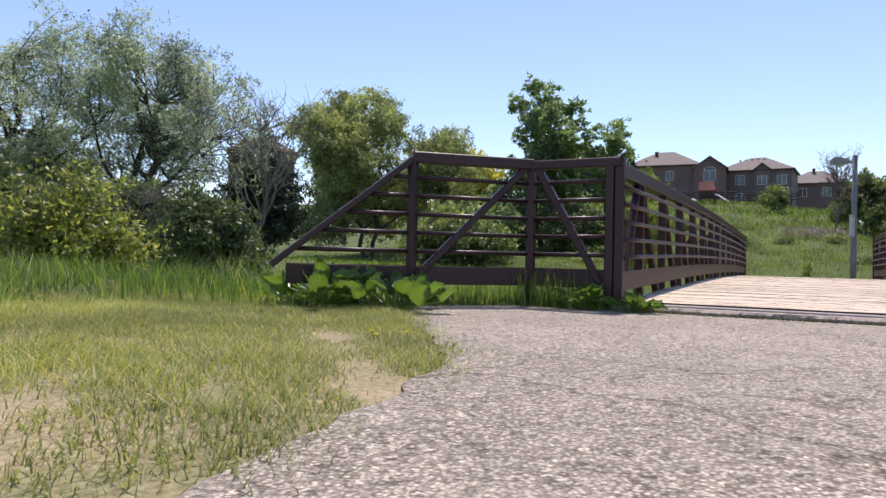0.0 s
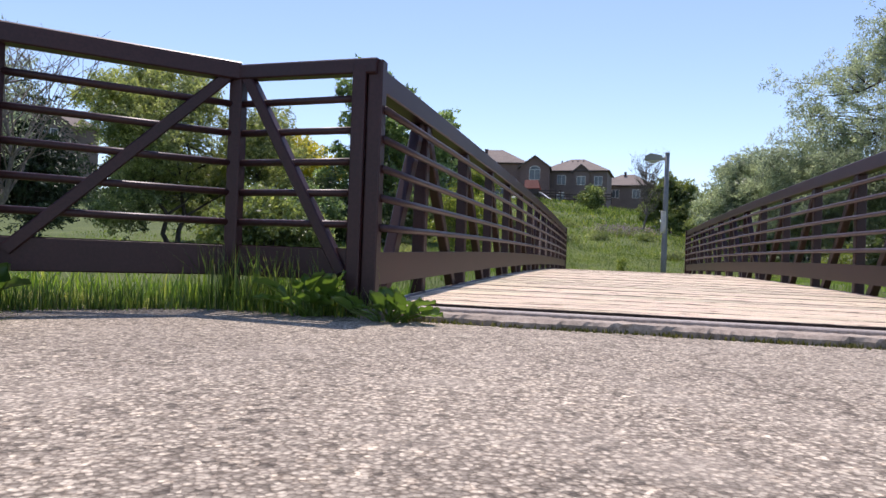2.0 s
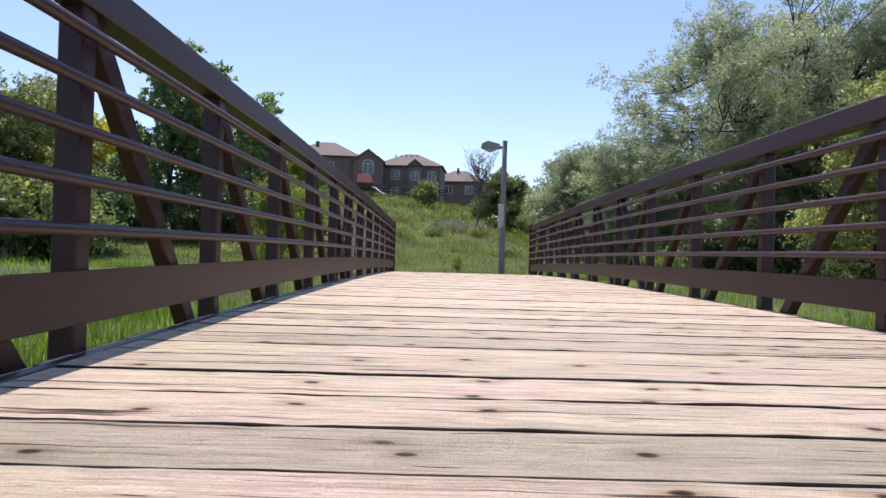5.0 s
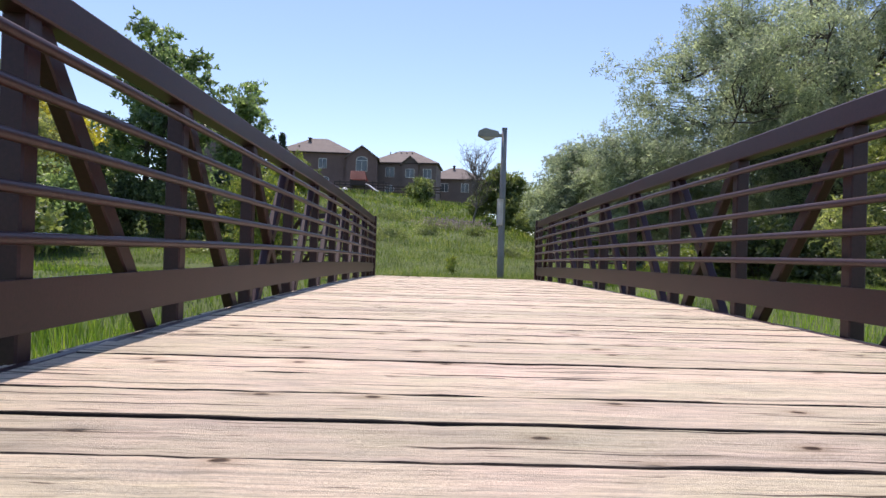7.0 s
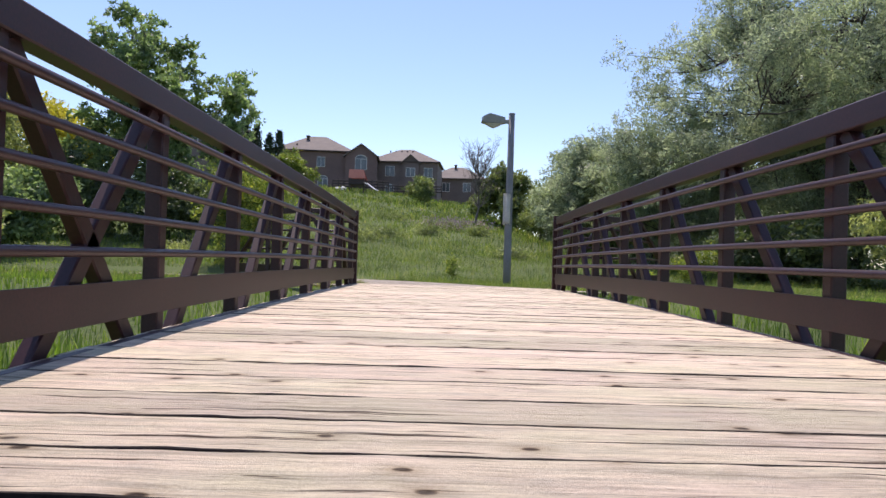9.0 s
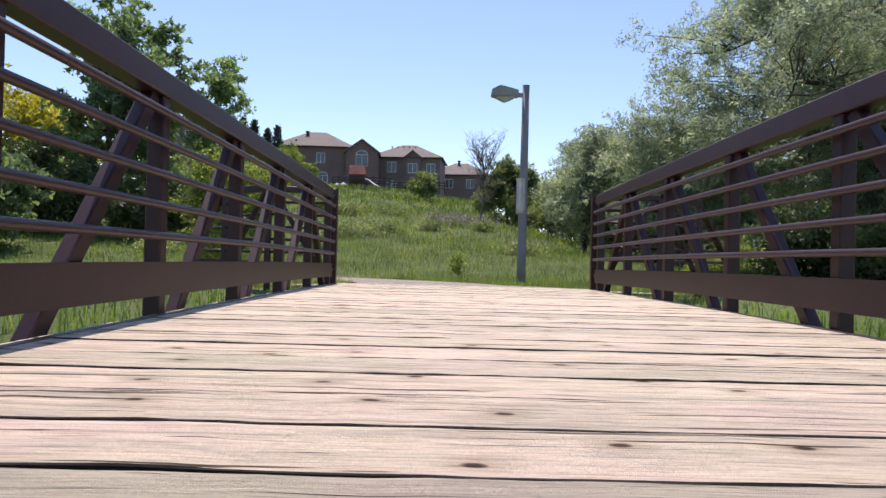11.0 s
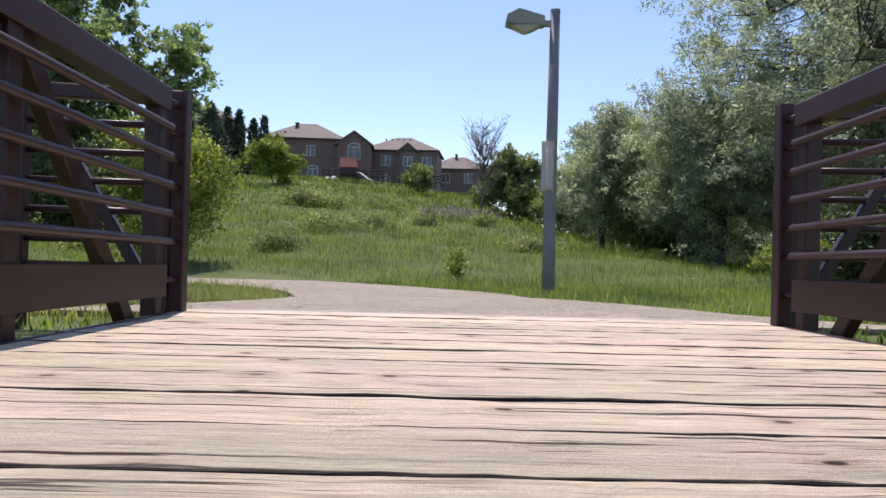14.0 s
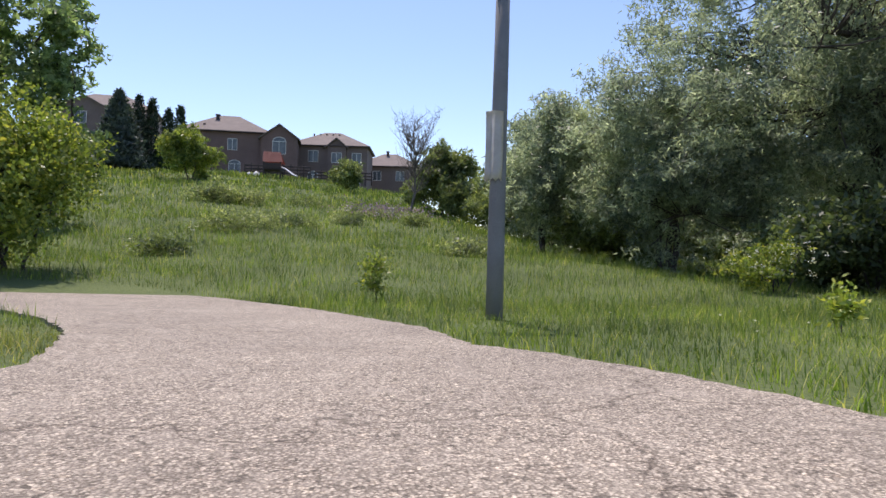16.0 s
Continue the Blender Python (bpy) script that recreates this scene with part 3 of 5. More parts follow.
def tubes(lines, sides=6):
    """Tapered branches: each line is (points, radius at its foot, radius at its tip)."""
    V, F, base = [], [], 0
    for pts, r0, r1 in lines:
        pts = np.asarray(pts, float)
        n = len(pts)
        d = np.gradient(pts, axis=0)
        d /= np.linalg.norm(d, axis=1, keepdims=True) + 1e-9
        ref = np.where(np.abs(d[:, 2:3]) > 0.9, np.array([[1.0, 0, 0]]), np.array([[0, 0, 1.0]]))
        s = np.cross(d, ref)
        s /= np.linalg.norm(s, axis=1, keepdims=True) + 1e-9
        t = np.cross(s, d)
        rad = np.linspace(r0, r1, n)[:, None, None]
        a = np.linspace(0, 2 * np.pi, sides, endpoint=False)
        ring = pts[:, None, :] + rad * (np.cos(a)[None, :, None] * s[:, None, :] + np.sin(a)[None, :, None] * t[:, None, :])
        V.append(ring.reshape(-1, 3))
        i = base + np.arange(n - 1)[:, None] * sides
        j = np.arange(sides)[None, :]
        k = (np.arange(sides)[None, :] + 1) % sides
        F.append(np.stack([i + j, i + k, i + sides + k, i + sides + j], -1).reshape(-1, 4))
        base += n * sides
    return np.concatenate(V), np.concatenate(F)


def bend(a, b, rng, wig=0.08, n=5, sag=0.0):
    a, b = np.asarray(a, float), np.asarray(b, float)
    t = np.linspace(0, 1, n)[:, None]
    L = np.linalg.norm(b - a)
    p = a + (b - a) * t
    p += np.sin(t * np.pi) * rng.normal(0, wig * L, 3)
    p[:, 2] += (np.sin(t * np.pi) * sag * L)[:, 0]
    p[1:-1] += rng.normal(0, 0.02 * L, (n - 2, 3))
    return p


def tree(name, label, at, height, radius, mat, seed, clusters=90, per=220, leaf=0.16, spread=0.6, trunk_r=0.2, base=0.25, stems=1, aspect=0.5, droop=0.0, bark=None, category="tree", squash=1.0, lean=(0, 0), hollow=0.55, limbs=9, lobes=8):
    """A trunk with limbs and twigs, and a crown of leaf clumps of uneven outline. base: where the crown starts, as a share of the height."""
    rng = np.random.default_rng(seed)
    x, y = at
    z = float(ground_z(x, y))
    root = tagged(empty(name, (x, y, z)), label, category)
    cz, rz = height * (1 + base) / 2, height * (1 - base) / 2
    k = rng.normal(0, 1, (lobes, 3))
    k /= np.linalg.norm(k, axis=1, keepdims=True)
    k[:, 2] = np.linspace(-0.85, 0.95, lobes)
    k[:, :2] *= (np.sqrt(1 - k[:, 2] ** 2) / (np.linalg.norm(k[:, :2], axis=1) + 1e-6) + 0.12)[:, None]
    k = np.concatenate([k * rng.uniform(0.5, 0.76, (lobes, 1)), [[0, 0, 0.1]]])
    kr = np.append(rng.uniform(0.26, 0.46, lobes), 0.58)
    w = kr ** 2 / (kr ** 2).sum()
    pick = rng.choice(lobes + 1, clusters, p=w)
    u = rng.normal(0, 1, (clusters, 3))
    u /= np.linalg.norm(u, axis=1, keepdims=True)
    rr = rng.uniform(hollow ** 3, 1, clusters) ** (1 / 3) * (1 + rng.normal(0, 0.07, clusters))
    C = (k[pick] + u * (rr * kr[pick])[:, None]) * np.array([radius, radius * squash, rz]) + np.array([lean[0], lean[1], cz])
    C = C[C[:, 2] > height * base * 0.6]
    lines, tops = [], []
    for k in range(stems):
        off = rng.normal(0, 0.25 if stems > 1 else 0, 2)
        top = np.array([lean[0] * 0.7 + off[0] * radius * 0.8, lean[1] * 0.7 + off[1] * radius * 0.8, height * rng.uniform(0.62, 0.8)])
        p = bend((off[0] * 0.5, off[1] * 0.5, -0.2), top, rng, 0.05, 9)
        lines.append((p, trunk_r / stems ** 0.4, trunk_r * 0.2))
        tops.append(p)
    ends = C[rng.permutation(len(C))]
    limb_pts = []
    for e in ends[:limbs]:
        st = tops[rng.integers(stems)]
        k = rng.integers(2, 7)
        e2 = st[k] + (e - st[k]) * 0.8
        p = bend(st[k], e2, rng, 0.1, 7, 0.08)
        lines.append((p, trunk_r * 0.42, trunk_r * 0.1))
        limb_pts.append(p)
    src = np.concatenate([q[2:] for q in limb_pts] + [q[4:] for q in tops])
    for e in ends:
        d = np.linalg.norm(src - e, axis=1) + 2.0 * np.clip(src[:, 2] - e[2], 0, None)
        q = src[np.argmin(d)]
        lines.append((bend(q, e, rng, 0.08, 4), trunk_r * 0.1, 0.012))
    v, f = tubes(lines)
    raw("trunk", v, f, bark or M_BARK, root, smooth=True)
    sp = np.array([spread, spread, spread * 0.75]) if droop < 0.4 else np.array([spread * 0.7, spread * 0.7, spread * 1.1])
    tufts = 12
    T = np.repeat(C, tufts, 0)
    T = T + rng.normal(0, 1, T.shape) * sp
    v, f = leaves(T, max(1, per // tufts), sp * 0.34, leaf, rng, aspect, droop, three=height > 5.0)
    raw("crown", v, f, mat, root)
    return root


def conifer(name, label, at, height, radius, mat, seed, n=5000, leaf=0.3, power=0.8):
    rng = np.random.default_rng(seed)
    x, y = at
    root = tagged(empty(name, (x, y, float(ground_z(x, y)))), label, "conifer")
    v, f = tubes([(bend((0, 0, -0.2), (0, 0, height * 0.97), rng, 0.005, 5), radius * 0.09 + 0.05, 0.02)])
    raw("trunk", v, f, M_BARK, root, smooth=True)
    h = rng.uniform(0, 1, n) ** 1.4
    a = rng.uniform(0, 2 * np.pi, n)
    r = radius * (1 - h) ** power * rng.uniform(0.45, 1.0, n) * (1 + 0.14 * np.sin(h * 60 + a * 2)) + 0.02
    p = np.stack([r * np.cos(a), r * np.sin(a), 0.05 * height + h * height * 0.95], 1)
    v, f = leaves(p, 1, 0.05, leaf, rng, 0.35, -0.5)
    raw("crown", v, f, mat, root)
    return root


tree("willow_tree", "large silvery green willow with hanging leafy twigs", (25.6, 27.5), 21.8, 11.8, M_WILLOW, 11, 720, 430, 0.22, 0.62, 0.5, 0.0, 3, 0.32, 0.25, squash=0.8, limbs=34, lobes=26, hollow=0.55)
tree("willow_tree", "silver-green willow with low sweeping boughs", (14.6, 27.0), 9.6, 4.3, M_WILLOW, 18, 190, 360, 0.2, 0.5, 0.22, 0.0, 3, 0.32, 0.25, limbs=14, lobes=14)
tree("round_tree", "light olive leafy tree beside the swale", (21.8, 11.8), 11.0, 3.9, M_OLIVE, 19, 150, 260, 0.2, 0.45, 0.2, 0.0, 2, 0.45, 0.1, lobes=12)
tree("willow_tree", "tall grey-green willow tree beside a larger willow", (31.0, 20.5), 16.5, 7.0, M_WILLOW, 12, 220, 420, 0.32, 0.75, 0.3, 0.0, 2, 0.4, 0.3)
tree("willow_tree", "bushy silver-green willow before the great willow", (10.9, 33.5), 8.0, 2.9, M_WILLOW, 17, 120, 320, 0.22, 0.45, 0.2, 0.0, 3, 0.34, 0.2, lobes=10)
tree("willow_tree", "slender pale green willow tree at the meadow edge", (14.0, 44.0), 9.8, 3.4, M_WILLOW, 13, 90, 300, 0.3, 0.55, 0.18, 0.0, 3, 0.34, 0.2)
tree("willow_tree", "pale green bushy willow behind the meadow", (20.0, 49.0), 11.5, 4.5, M_WILLOW, 14, 100, 300, 0.34, 0.7, 0.2, 0.0, 3, 0.34, 0.2)
tree("willow_tree", "dense willow in the row beside the swale", (33.0, 38.0), 16.0, 8.5, M_WILLOW, 15, 150, 260, 0.42, 0.95, 0.3, 0.0, 3, 0.34, 0.2)
tree("willow_tree", "leafy willow standing past the bridge railing", (34.0, 8.0), 12.0, 7.0, M_ROUND, 16, 120, 260, 0.36, 0.9, 0.3, 0.0, 3, 0.4, 0.3)
tree("maple_tree", "dark green maple tree with jagged crown", (-18.2, 32.0), 15.5, 4.7, M_MAPLE, 21, 200, 170, 0.27, 0.36, 0.28, 0.02, 1, 0.75, 0.1, hollow=0.3, lobes=16)
tree("maple_tree", "smaller dark green maple with an open crown", (-12.2, 32.6), 11.6, 2.0, M_MAPLE, 24, 50, 150, 0.25, 0.34, 0.18, 0.2, 1, 0.75, 0.1, hollow=0.3, lobes=9)
# Two bushes added to stand for low crown and deep tree shade below the maples.
tree("shrub", "shade-dark bush added under the maple trees", (-20.5, 28.5), 4.6, 3.2, M_SHADE, 25, 100, 220, 0.24, 0.45, 0.08, 0.0, 4, 0.5, category="shrub")
tree("shrub", "broad shade-dark bush added at the foot of a maple", (-14.6, 28.0), 4.0, 3.0, M_SHADE, 26, 100, 220, 0.24, 0.45, 0.08, 0.0, 4, 0.5, category="shrub")
tree("round_tree", "rounded mid-green leafy tree behind the railing", (-29.0, 20.7), 14.2, 7.9, M_OLIVE, 22, 420, 280, 0.24, 0.55, 0.25, 0.0, 2, 0.5, 0.1)
tree("yellow_tree", "yellow-leaved ornamental tree behind darker trees", (-31.0, 42.0), 11.0, 4.6, M_YELLOW, 23, 70, 200, 0.4, 0.8, 0.2, 0.05, 1, 0.6)
tree("willow_tree", "big grey-green willow with dark bare limbs", (-25.6, -3.0), 12.2, 5.0, M_WILLOWL, 31, 210, 220, 0.18, 0.46, 0.35, 0.2, 2, 0.36, 0.2, limbs=18, lobes=11)
tree("willow_tree", "big grey-green willow leaning over scrub", (-32.5, -5.5), 12.4, 4.9, M_WILLOWL, 32, 210, 220, 0.18, 0.46, 0.35, 0.1, 2, 0.36, 0.2, limbs=18, lobes=11)
tree("willow_tree", "grey-green willow among a thicket", (-39.0, -13.0), 11.5, 5.0, M_WILLOWL, 34, 150, 220, 0.22, 0.6, 0.35, 0.0, 2, 0.34, 0.4, limbs=12)
tree("shrub", "yellow-green leafy shrub in tall grass", (-12.4, -16.3), 2.6, 1.9, M_SHRUBY, 33, 110, 110, 0.12, 0.3, 0.06, 0.0, 4, 0.55, category="shrub")
tree("shrub", "grey-green shrub with shade-darkened leaves under the willows", (-15.5, -9.5), 3.4, 1.7, M_SHADE, 35, 70, 220, 0.16, 0.32, 0.06, 0.0, 4, 0.5, category="shrub")
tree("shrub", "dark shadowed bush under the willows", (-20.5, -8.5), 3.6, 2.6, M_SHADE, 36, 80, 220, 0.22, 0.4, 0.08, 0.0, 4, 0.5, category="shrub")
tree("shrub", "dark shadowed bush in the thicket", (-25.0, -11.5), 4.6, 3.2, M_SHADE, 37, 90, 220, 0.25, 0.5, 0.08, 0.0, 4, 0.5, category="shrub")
tree("shrub", "dark rounded evergreen bush on the lawn", (-24.7, 3.3), 7.6, 2.0, M_DARK, 38, 90, 260, 0.22, 0.4, 0.1, 0.0, 2, 0.4, category="shrub")
tree("shrub", "low dark bush on the lawn behind the railing", (-14.0, 6.0), 3.2, 2.4, M_ROUND, 39, 90, 220, 0.22, 0.4, 0.08, 0.0, 3, 0.6, category="shrub")
tree("shrub", "dark bush on the lawn beside a maple", (-19.0, 20.0), 4.2, 3.0, M_MAPLE, 40, 90, 220, 0.26, 0.45, 0.08, 0.0, 3, 0.6, category="shrub")
tree("shrub", "bushy green shrub beside the far path", (-6.9, 18.2), 4.7, 1.9, M_SHRUB, 41, 140, 150, 0.13, 0.36, 0.08, 0.0, 3, 0.6, category="shrub")
tree("shrub", "dark rounded bush on the hill beside a bare tree", (9.2, 63.0), 6.6, 2.6, M_ROUND, 42, 90, 240, 0.34, 0.5, 0.12, 0.0, 3, 0.5, category="shrub")
tree("shrub", "green bush on the hill crest", (-18.0, 78.0), 5.6, 3.4, M_SHRUB, 43, 80, 200, 0.34, 0.5, 0.1, 0.0, 3, 0.5, category="shrub")
tree("shrub", "small rounded green bush before the houses", (-0.8, 84.0), 4.2, 1.7, M_ROUND, 44, 50, 200, 0.28, 0.4, 0.1, 0.0, 3, 0.5, category="shrub")
tree("shrub", "low tangled bush on the hillside", (-8.5, 52.0), 1.0, 3.0, M_OLIVE, 45, 40, 110, 0.2, 0.4, 0.05, 0.0, 4, 0.5, category="shrub", squash=0.5)
tree("shrub", "low grey-green bush below the dark bush", (11.2, 50.0), 4.4, 2.6, M_ROUND, 46, 50, 200, 0.24, 0.4, 0.06, 0.0, 4, 0.5, category="shrub")
tree("shrub", "white-flowering shrub at the thicket edge", (14.0, 18.6), 1.6, 1.3, M_SHRUB, 47, 30, 110, 0.13, 0.2, 0.04, 0.0, 4, 0.5, category="shrub")
tree("shrub", "undergrowth with shade-darkened leaves beneath the great willow", (19.0, 21.0), 3.4, 3.6, M_SHADE, 48, 100, 220, 0.24, 0.5, 0.08, 0.0, 4, 0.5, category="shrub")
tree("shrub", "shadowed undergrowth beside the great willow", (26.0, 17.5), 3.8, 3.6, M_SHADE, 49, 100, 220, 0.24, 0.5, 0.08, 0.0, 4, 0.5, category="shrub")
tree("shrub", "green undergrowth at the meadow edge", (14.5, 33.0), 3.0, 3.0, M_ROUND, 50, 80, 220, 0.24, 0.45, 0.08, 0.0, 4, 0.5, category="shrub")
tree("willow_tree", "small pale willow on the hill shoulder", (14.8, 60.0), 6.6, 3.2, M_WILLOW, 53, 50, 180, 0.34, 0.6, 0.12, 0.0, 3, 0.34, 0.2)
tree("shrub", "small grey-green bush beneath a bare tree", (7.5, 72.0), 3.6, 2.3, M_ROUND, 54, 40, 160, 0.26, 0.4, 0.06, 0.0, 3, 0.5, category="shrub")
tree("sapling", "thin leafy sapling in the meadow grass", (2.25, 13.4), 1.25, 0.28, M_SHRUB, 51, 16, 50, 0.09, 0.1, 0.015, 0.1, 1, 0.5, category="sapling", limbs=4)
tree("sapling", "small leafy weed in the meadow grass", (8.0, 7.6), 0.6, 0.17, M_SHRUB, 52, 9, 50, 0.09, 0.09, 0.012, 0.1, 1, 0.5, category="sapling", limbs=4)
HR = random.Random(61)
for k in range(13):
    x, y = HR.uniform(-17, 11), HR.uniform(20, 56)
    tree("weed_clump", HR.choice(("low leafy weed clump in hillside grass", "leafy weeds on the grassy hillside")), (x, y), HR.uniform(0.28, 0.5) * (0.7 + y / 60), HR.uniform(0.7, 1.9) * (0.6 + y / 60), HR.choice((M_ROUND, M_OLIVE, M_OLIVE)), 200 + k, 26, 60, 0.13, 0.28, 0.02, 0.0, 4, 0.55, category="weeds", squash=0.7, limbs=6, lobes=7)
for k, (x, y, h, r) in enumerate(((-30.0, 90.0, 9.8, 3.0),)):
    conifer("spruce_tree", "broad blue-green spruce in front of a house", (x, y), h, r * 1.25, M_SPRUCE, 60 + k, 9000, 0.6, 0.75)
for k, (x, y, h, r) in enumerate(((-28.6, 93.0, 9.6, 1.0), (-27.2, 94.0, 9.4, 1.0), (-25.4, 95.0, 8.2, 0.85), (-24.1, 96.0, 8.8, 0.85))):
    tagged(conifer("cedar_tree", "tall narrow dark cedar beside a house", (x, y), h, r * 1.3, M_DARK, 70 + k, 3600, 0.42, 0.4), group="row of cedars")


def bare_tree(at, height, radius, seed, label, mat=None, n=60):
    rng = np.random.default_rng(seed)
    x, y = at
    root = tagged(empty("bare_tree", (x, y, float(ground_z(x, y)))), label, "tree")
    trunk = bend((0, 0, -0.2), (0.1 * radius, 0, height * 0.9), rng, 0.03, 9)
    lines = [(trunk, 0.015 * height, 0.012)]
    for k in range(n):
        i = rng.integers(2, 8)
        a = rng.uniform(0, 2 * np.pi)
        r = radius * rng.uniform(0.35, 1.0) * (1.1 - i / 12)
        e = trunk[i] + np.array([r * math.cos(a), r * math.sin(a), r * rng.uniform(1.2, 2.6)])
        e[2] = min(e[2], height * rng.uniform(0.85, 1.0))
        p = bend(trunk[i], e, rng, 0.07, 6, 0.0)
        lines.append((p, 0.0042 * height, 0.007))
        for _ in range(5):
            j = rng.integers(2, 6)
            e2 = p[j] + np.array([rng.normal(0, 0.16), rng.normal(0, 0.16), rng.uniform(0.08, 0.3)]) * radius
            lines.append((bend(p[j], e2, rng, 0.06, 4), 0.0018 * height, 0.005))
    v, f = tubes(lines, 5)
    raw("trunk", v, f, mat or M_DEADWOOD, root, smooth=True)
    return root


bare_tree((5.5, 59.0), 9.2, 3.0, 81, "leafless grey tree standing on the hillside", n=90)
bare_tree((-17.5, -5.5), 7.5, 4.2, 82, "half-dead tree with bare spreading branches", n=34)
bare_tree((-16.5, -11.5), 3.4, 1.9, 83, "low dead brushwood among shrubs", n=30)


# ---- far woods that close the view ----
def far_woods(name, spots, mat, seed, label):
    rng = np.random.default_rng(seed)
    V, F, base = [], [], 0
    for x, y, h, r in spots:
        n = 34
        u = rng.normal(0, 1, (n, 3))
        u /= np.linalg.norm(u, axis=1, keepdims=True)
        c = u * np.array([r, r, h * 0.48]) * rng.uniform(0.5, 1.0, (n, 1)) + np.array([x, y, float(ground_z(x, y)) + h * 0.5])
        v, f = leaves(c, 60, r * 0.2, r * 0.16, rng, 0.6)
        V.append(v)
        F.append(f + base)
        base += len(v)
    return tagged(raw(name, np.concatenate(V), np.concatenate(F), mat), label, "woods", kind="stuff")


rng = random.Random(5)
far_woods("far_woods", [(38 + 6 * k + rng.uniform(-2, 2), 62 - 3.2 * k + rng.uniform(-5, 5), rng.uniform(9, 13), rng.uniform(5, 7)) for k in range(14)]
          + [(-44 - 5 * k, -26 + 7 * k + rng.uniform(-3, 3), rng.uniform(8, 11), rng.uniform(5, 6.5)) for k in range(9)]
          + [(24 + 5 * k, 62 + 4 * k, rng.uniform(7, 9), 4.5) for k in range(6)]
          + [(14 + 5 * k, 84 - 2 * k, rng.uniform(5, 7.5), 4.0) for k in range(5)], M_ROUND, 6, "dense band of leafy trees in the distance")


# ---- houses on the hill ----
def window(parent, x, z, w, h, y, arch=False):
    """A white-framed window in a wall that faces -y, standing in the wall's plane y."""
    bm = bmesh.new()
    t = 0.075
    box(bm, x - w / 2 - t, x + w / 2 + t, y - 0.08, y + 0.02, z - h / 2 - t, z - h / 2)
    box(bm, x - w / 2 - t, x + w / 2 + t, y - 0.08, y + 0.02, z + h / 2, z + h / 2 + t)
    for xx in (x - w / 2 - t / 2, x, x + w / 2 + t / 2):
        box(bm, xx - t / 2, xx + t / 2, y - 0.075, y + 0.02, z - h / 2, z + h / 2)
    if arch:
        for k in range(8):
            a0, a1 = math.pi * k / 8, math.pi * (k + 1) / 8
            sweep(bm, [(x + math.cos(a) * (w / 2 + t / 2), y - 0.03, z + h / 2 + t + math.sin(a) * w * 0.34) for a in (a0, a1)], 0.12, 0.1, 0.01)
    fr = part("window", bm, M_TRIM, parent)
    bm = bmesh.new()
    box(bm, x - w / 2, x + w / 2, y - 0.02, y + 0.01, z - h / 2, z + h / 2)
    if arch:
        vs = [bm.verts.new((x + math.cos(math.pi * k / 10) * w / 2, y - 0.02, z + h / 2 + t + math.sin(math.pi * k / 10) * w * 0.32)) for k in range(11)]
        bm.faces.new(vs)
    part("pane", bm, M_GLASS, fr)
    return fr


def hip_roof(bm, x0, x1, y0, y1, z, h, over=0.45):
    x0, x1, y0, y1 = x0 - over, x1 + over, y0 - over, y1 + over
    d = min(x1 - x0, y1 - y0) / 2
    if x1 - x0 >= y1 - y0:
        r0, r1 = (x0 + d, (y0 + y1) / 2), (x1 - d, (y0 + y1) / 2)
    else:
        r0, r1 = ((x0 + x1) / 2, y0 + d), ((x0 + x1) / 2, y1 - d)
    lo = [bm.verts.new((x, y, z - 0.18)) for x, y in ((x0, y0), (x1, y0), (x1, y1), (x0, y1))]
    c = [bm.verts.new((x, y, z)) for x, y in ((x0, y0), (x1, y0), (x1, y1), (x0, y1))]
    a, b = bm.verts.new((*r0, z + h)), bm.verts.new((*r1, z + h))
    if x1 - x0 >= y1 - y0:
        fs = [(c[0], c[1], b, a), (c[1], c[2], b), (c[2], c[3], a, b), (c[3], c[0], a)]
    else:
        fs = [(c[0], c[1], a), (c[1], c[2], b, a), (c[2], c[3], b), (c[3], c[0], a, b)]
    for f in fs:
        bm.faces.new(f)
    for k in range(4):
        bm.faces.new((lo[k], lo[(k + 1) % 4], c[(k + 1) % 4], c[k]))
    bm.faces.new(lo[::-1])


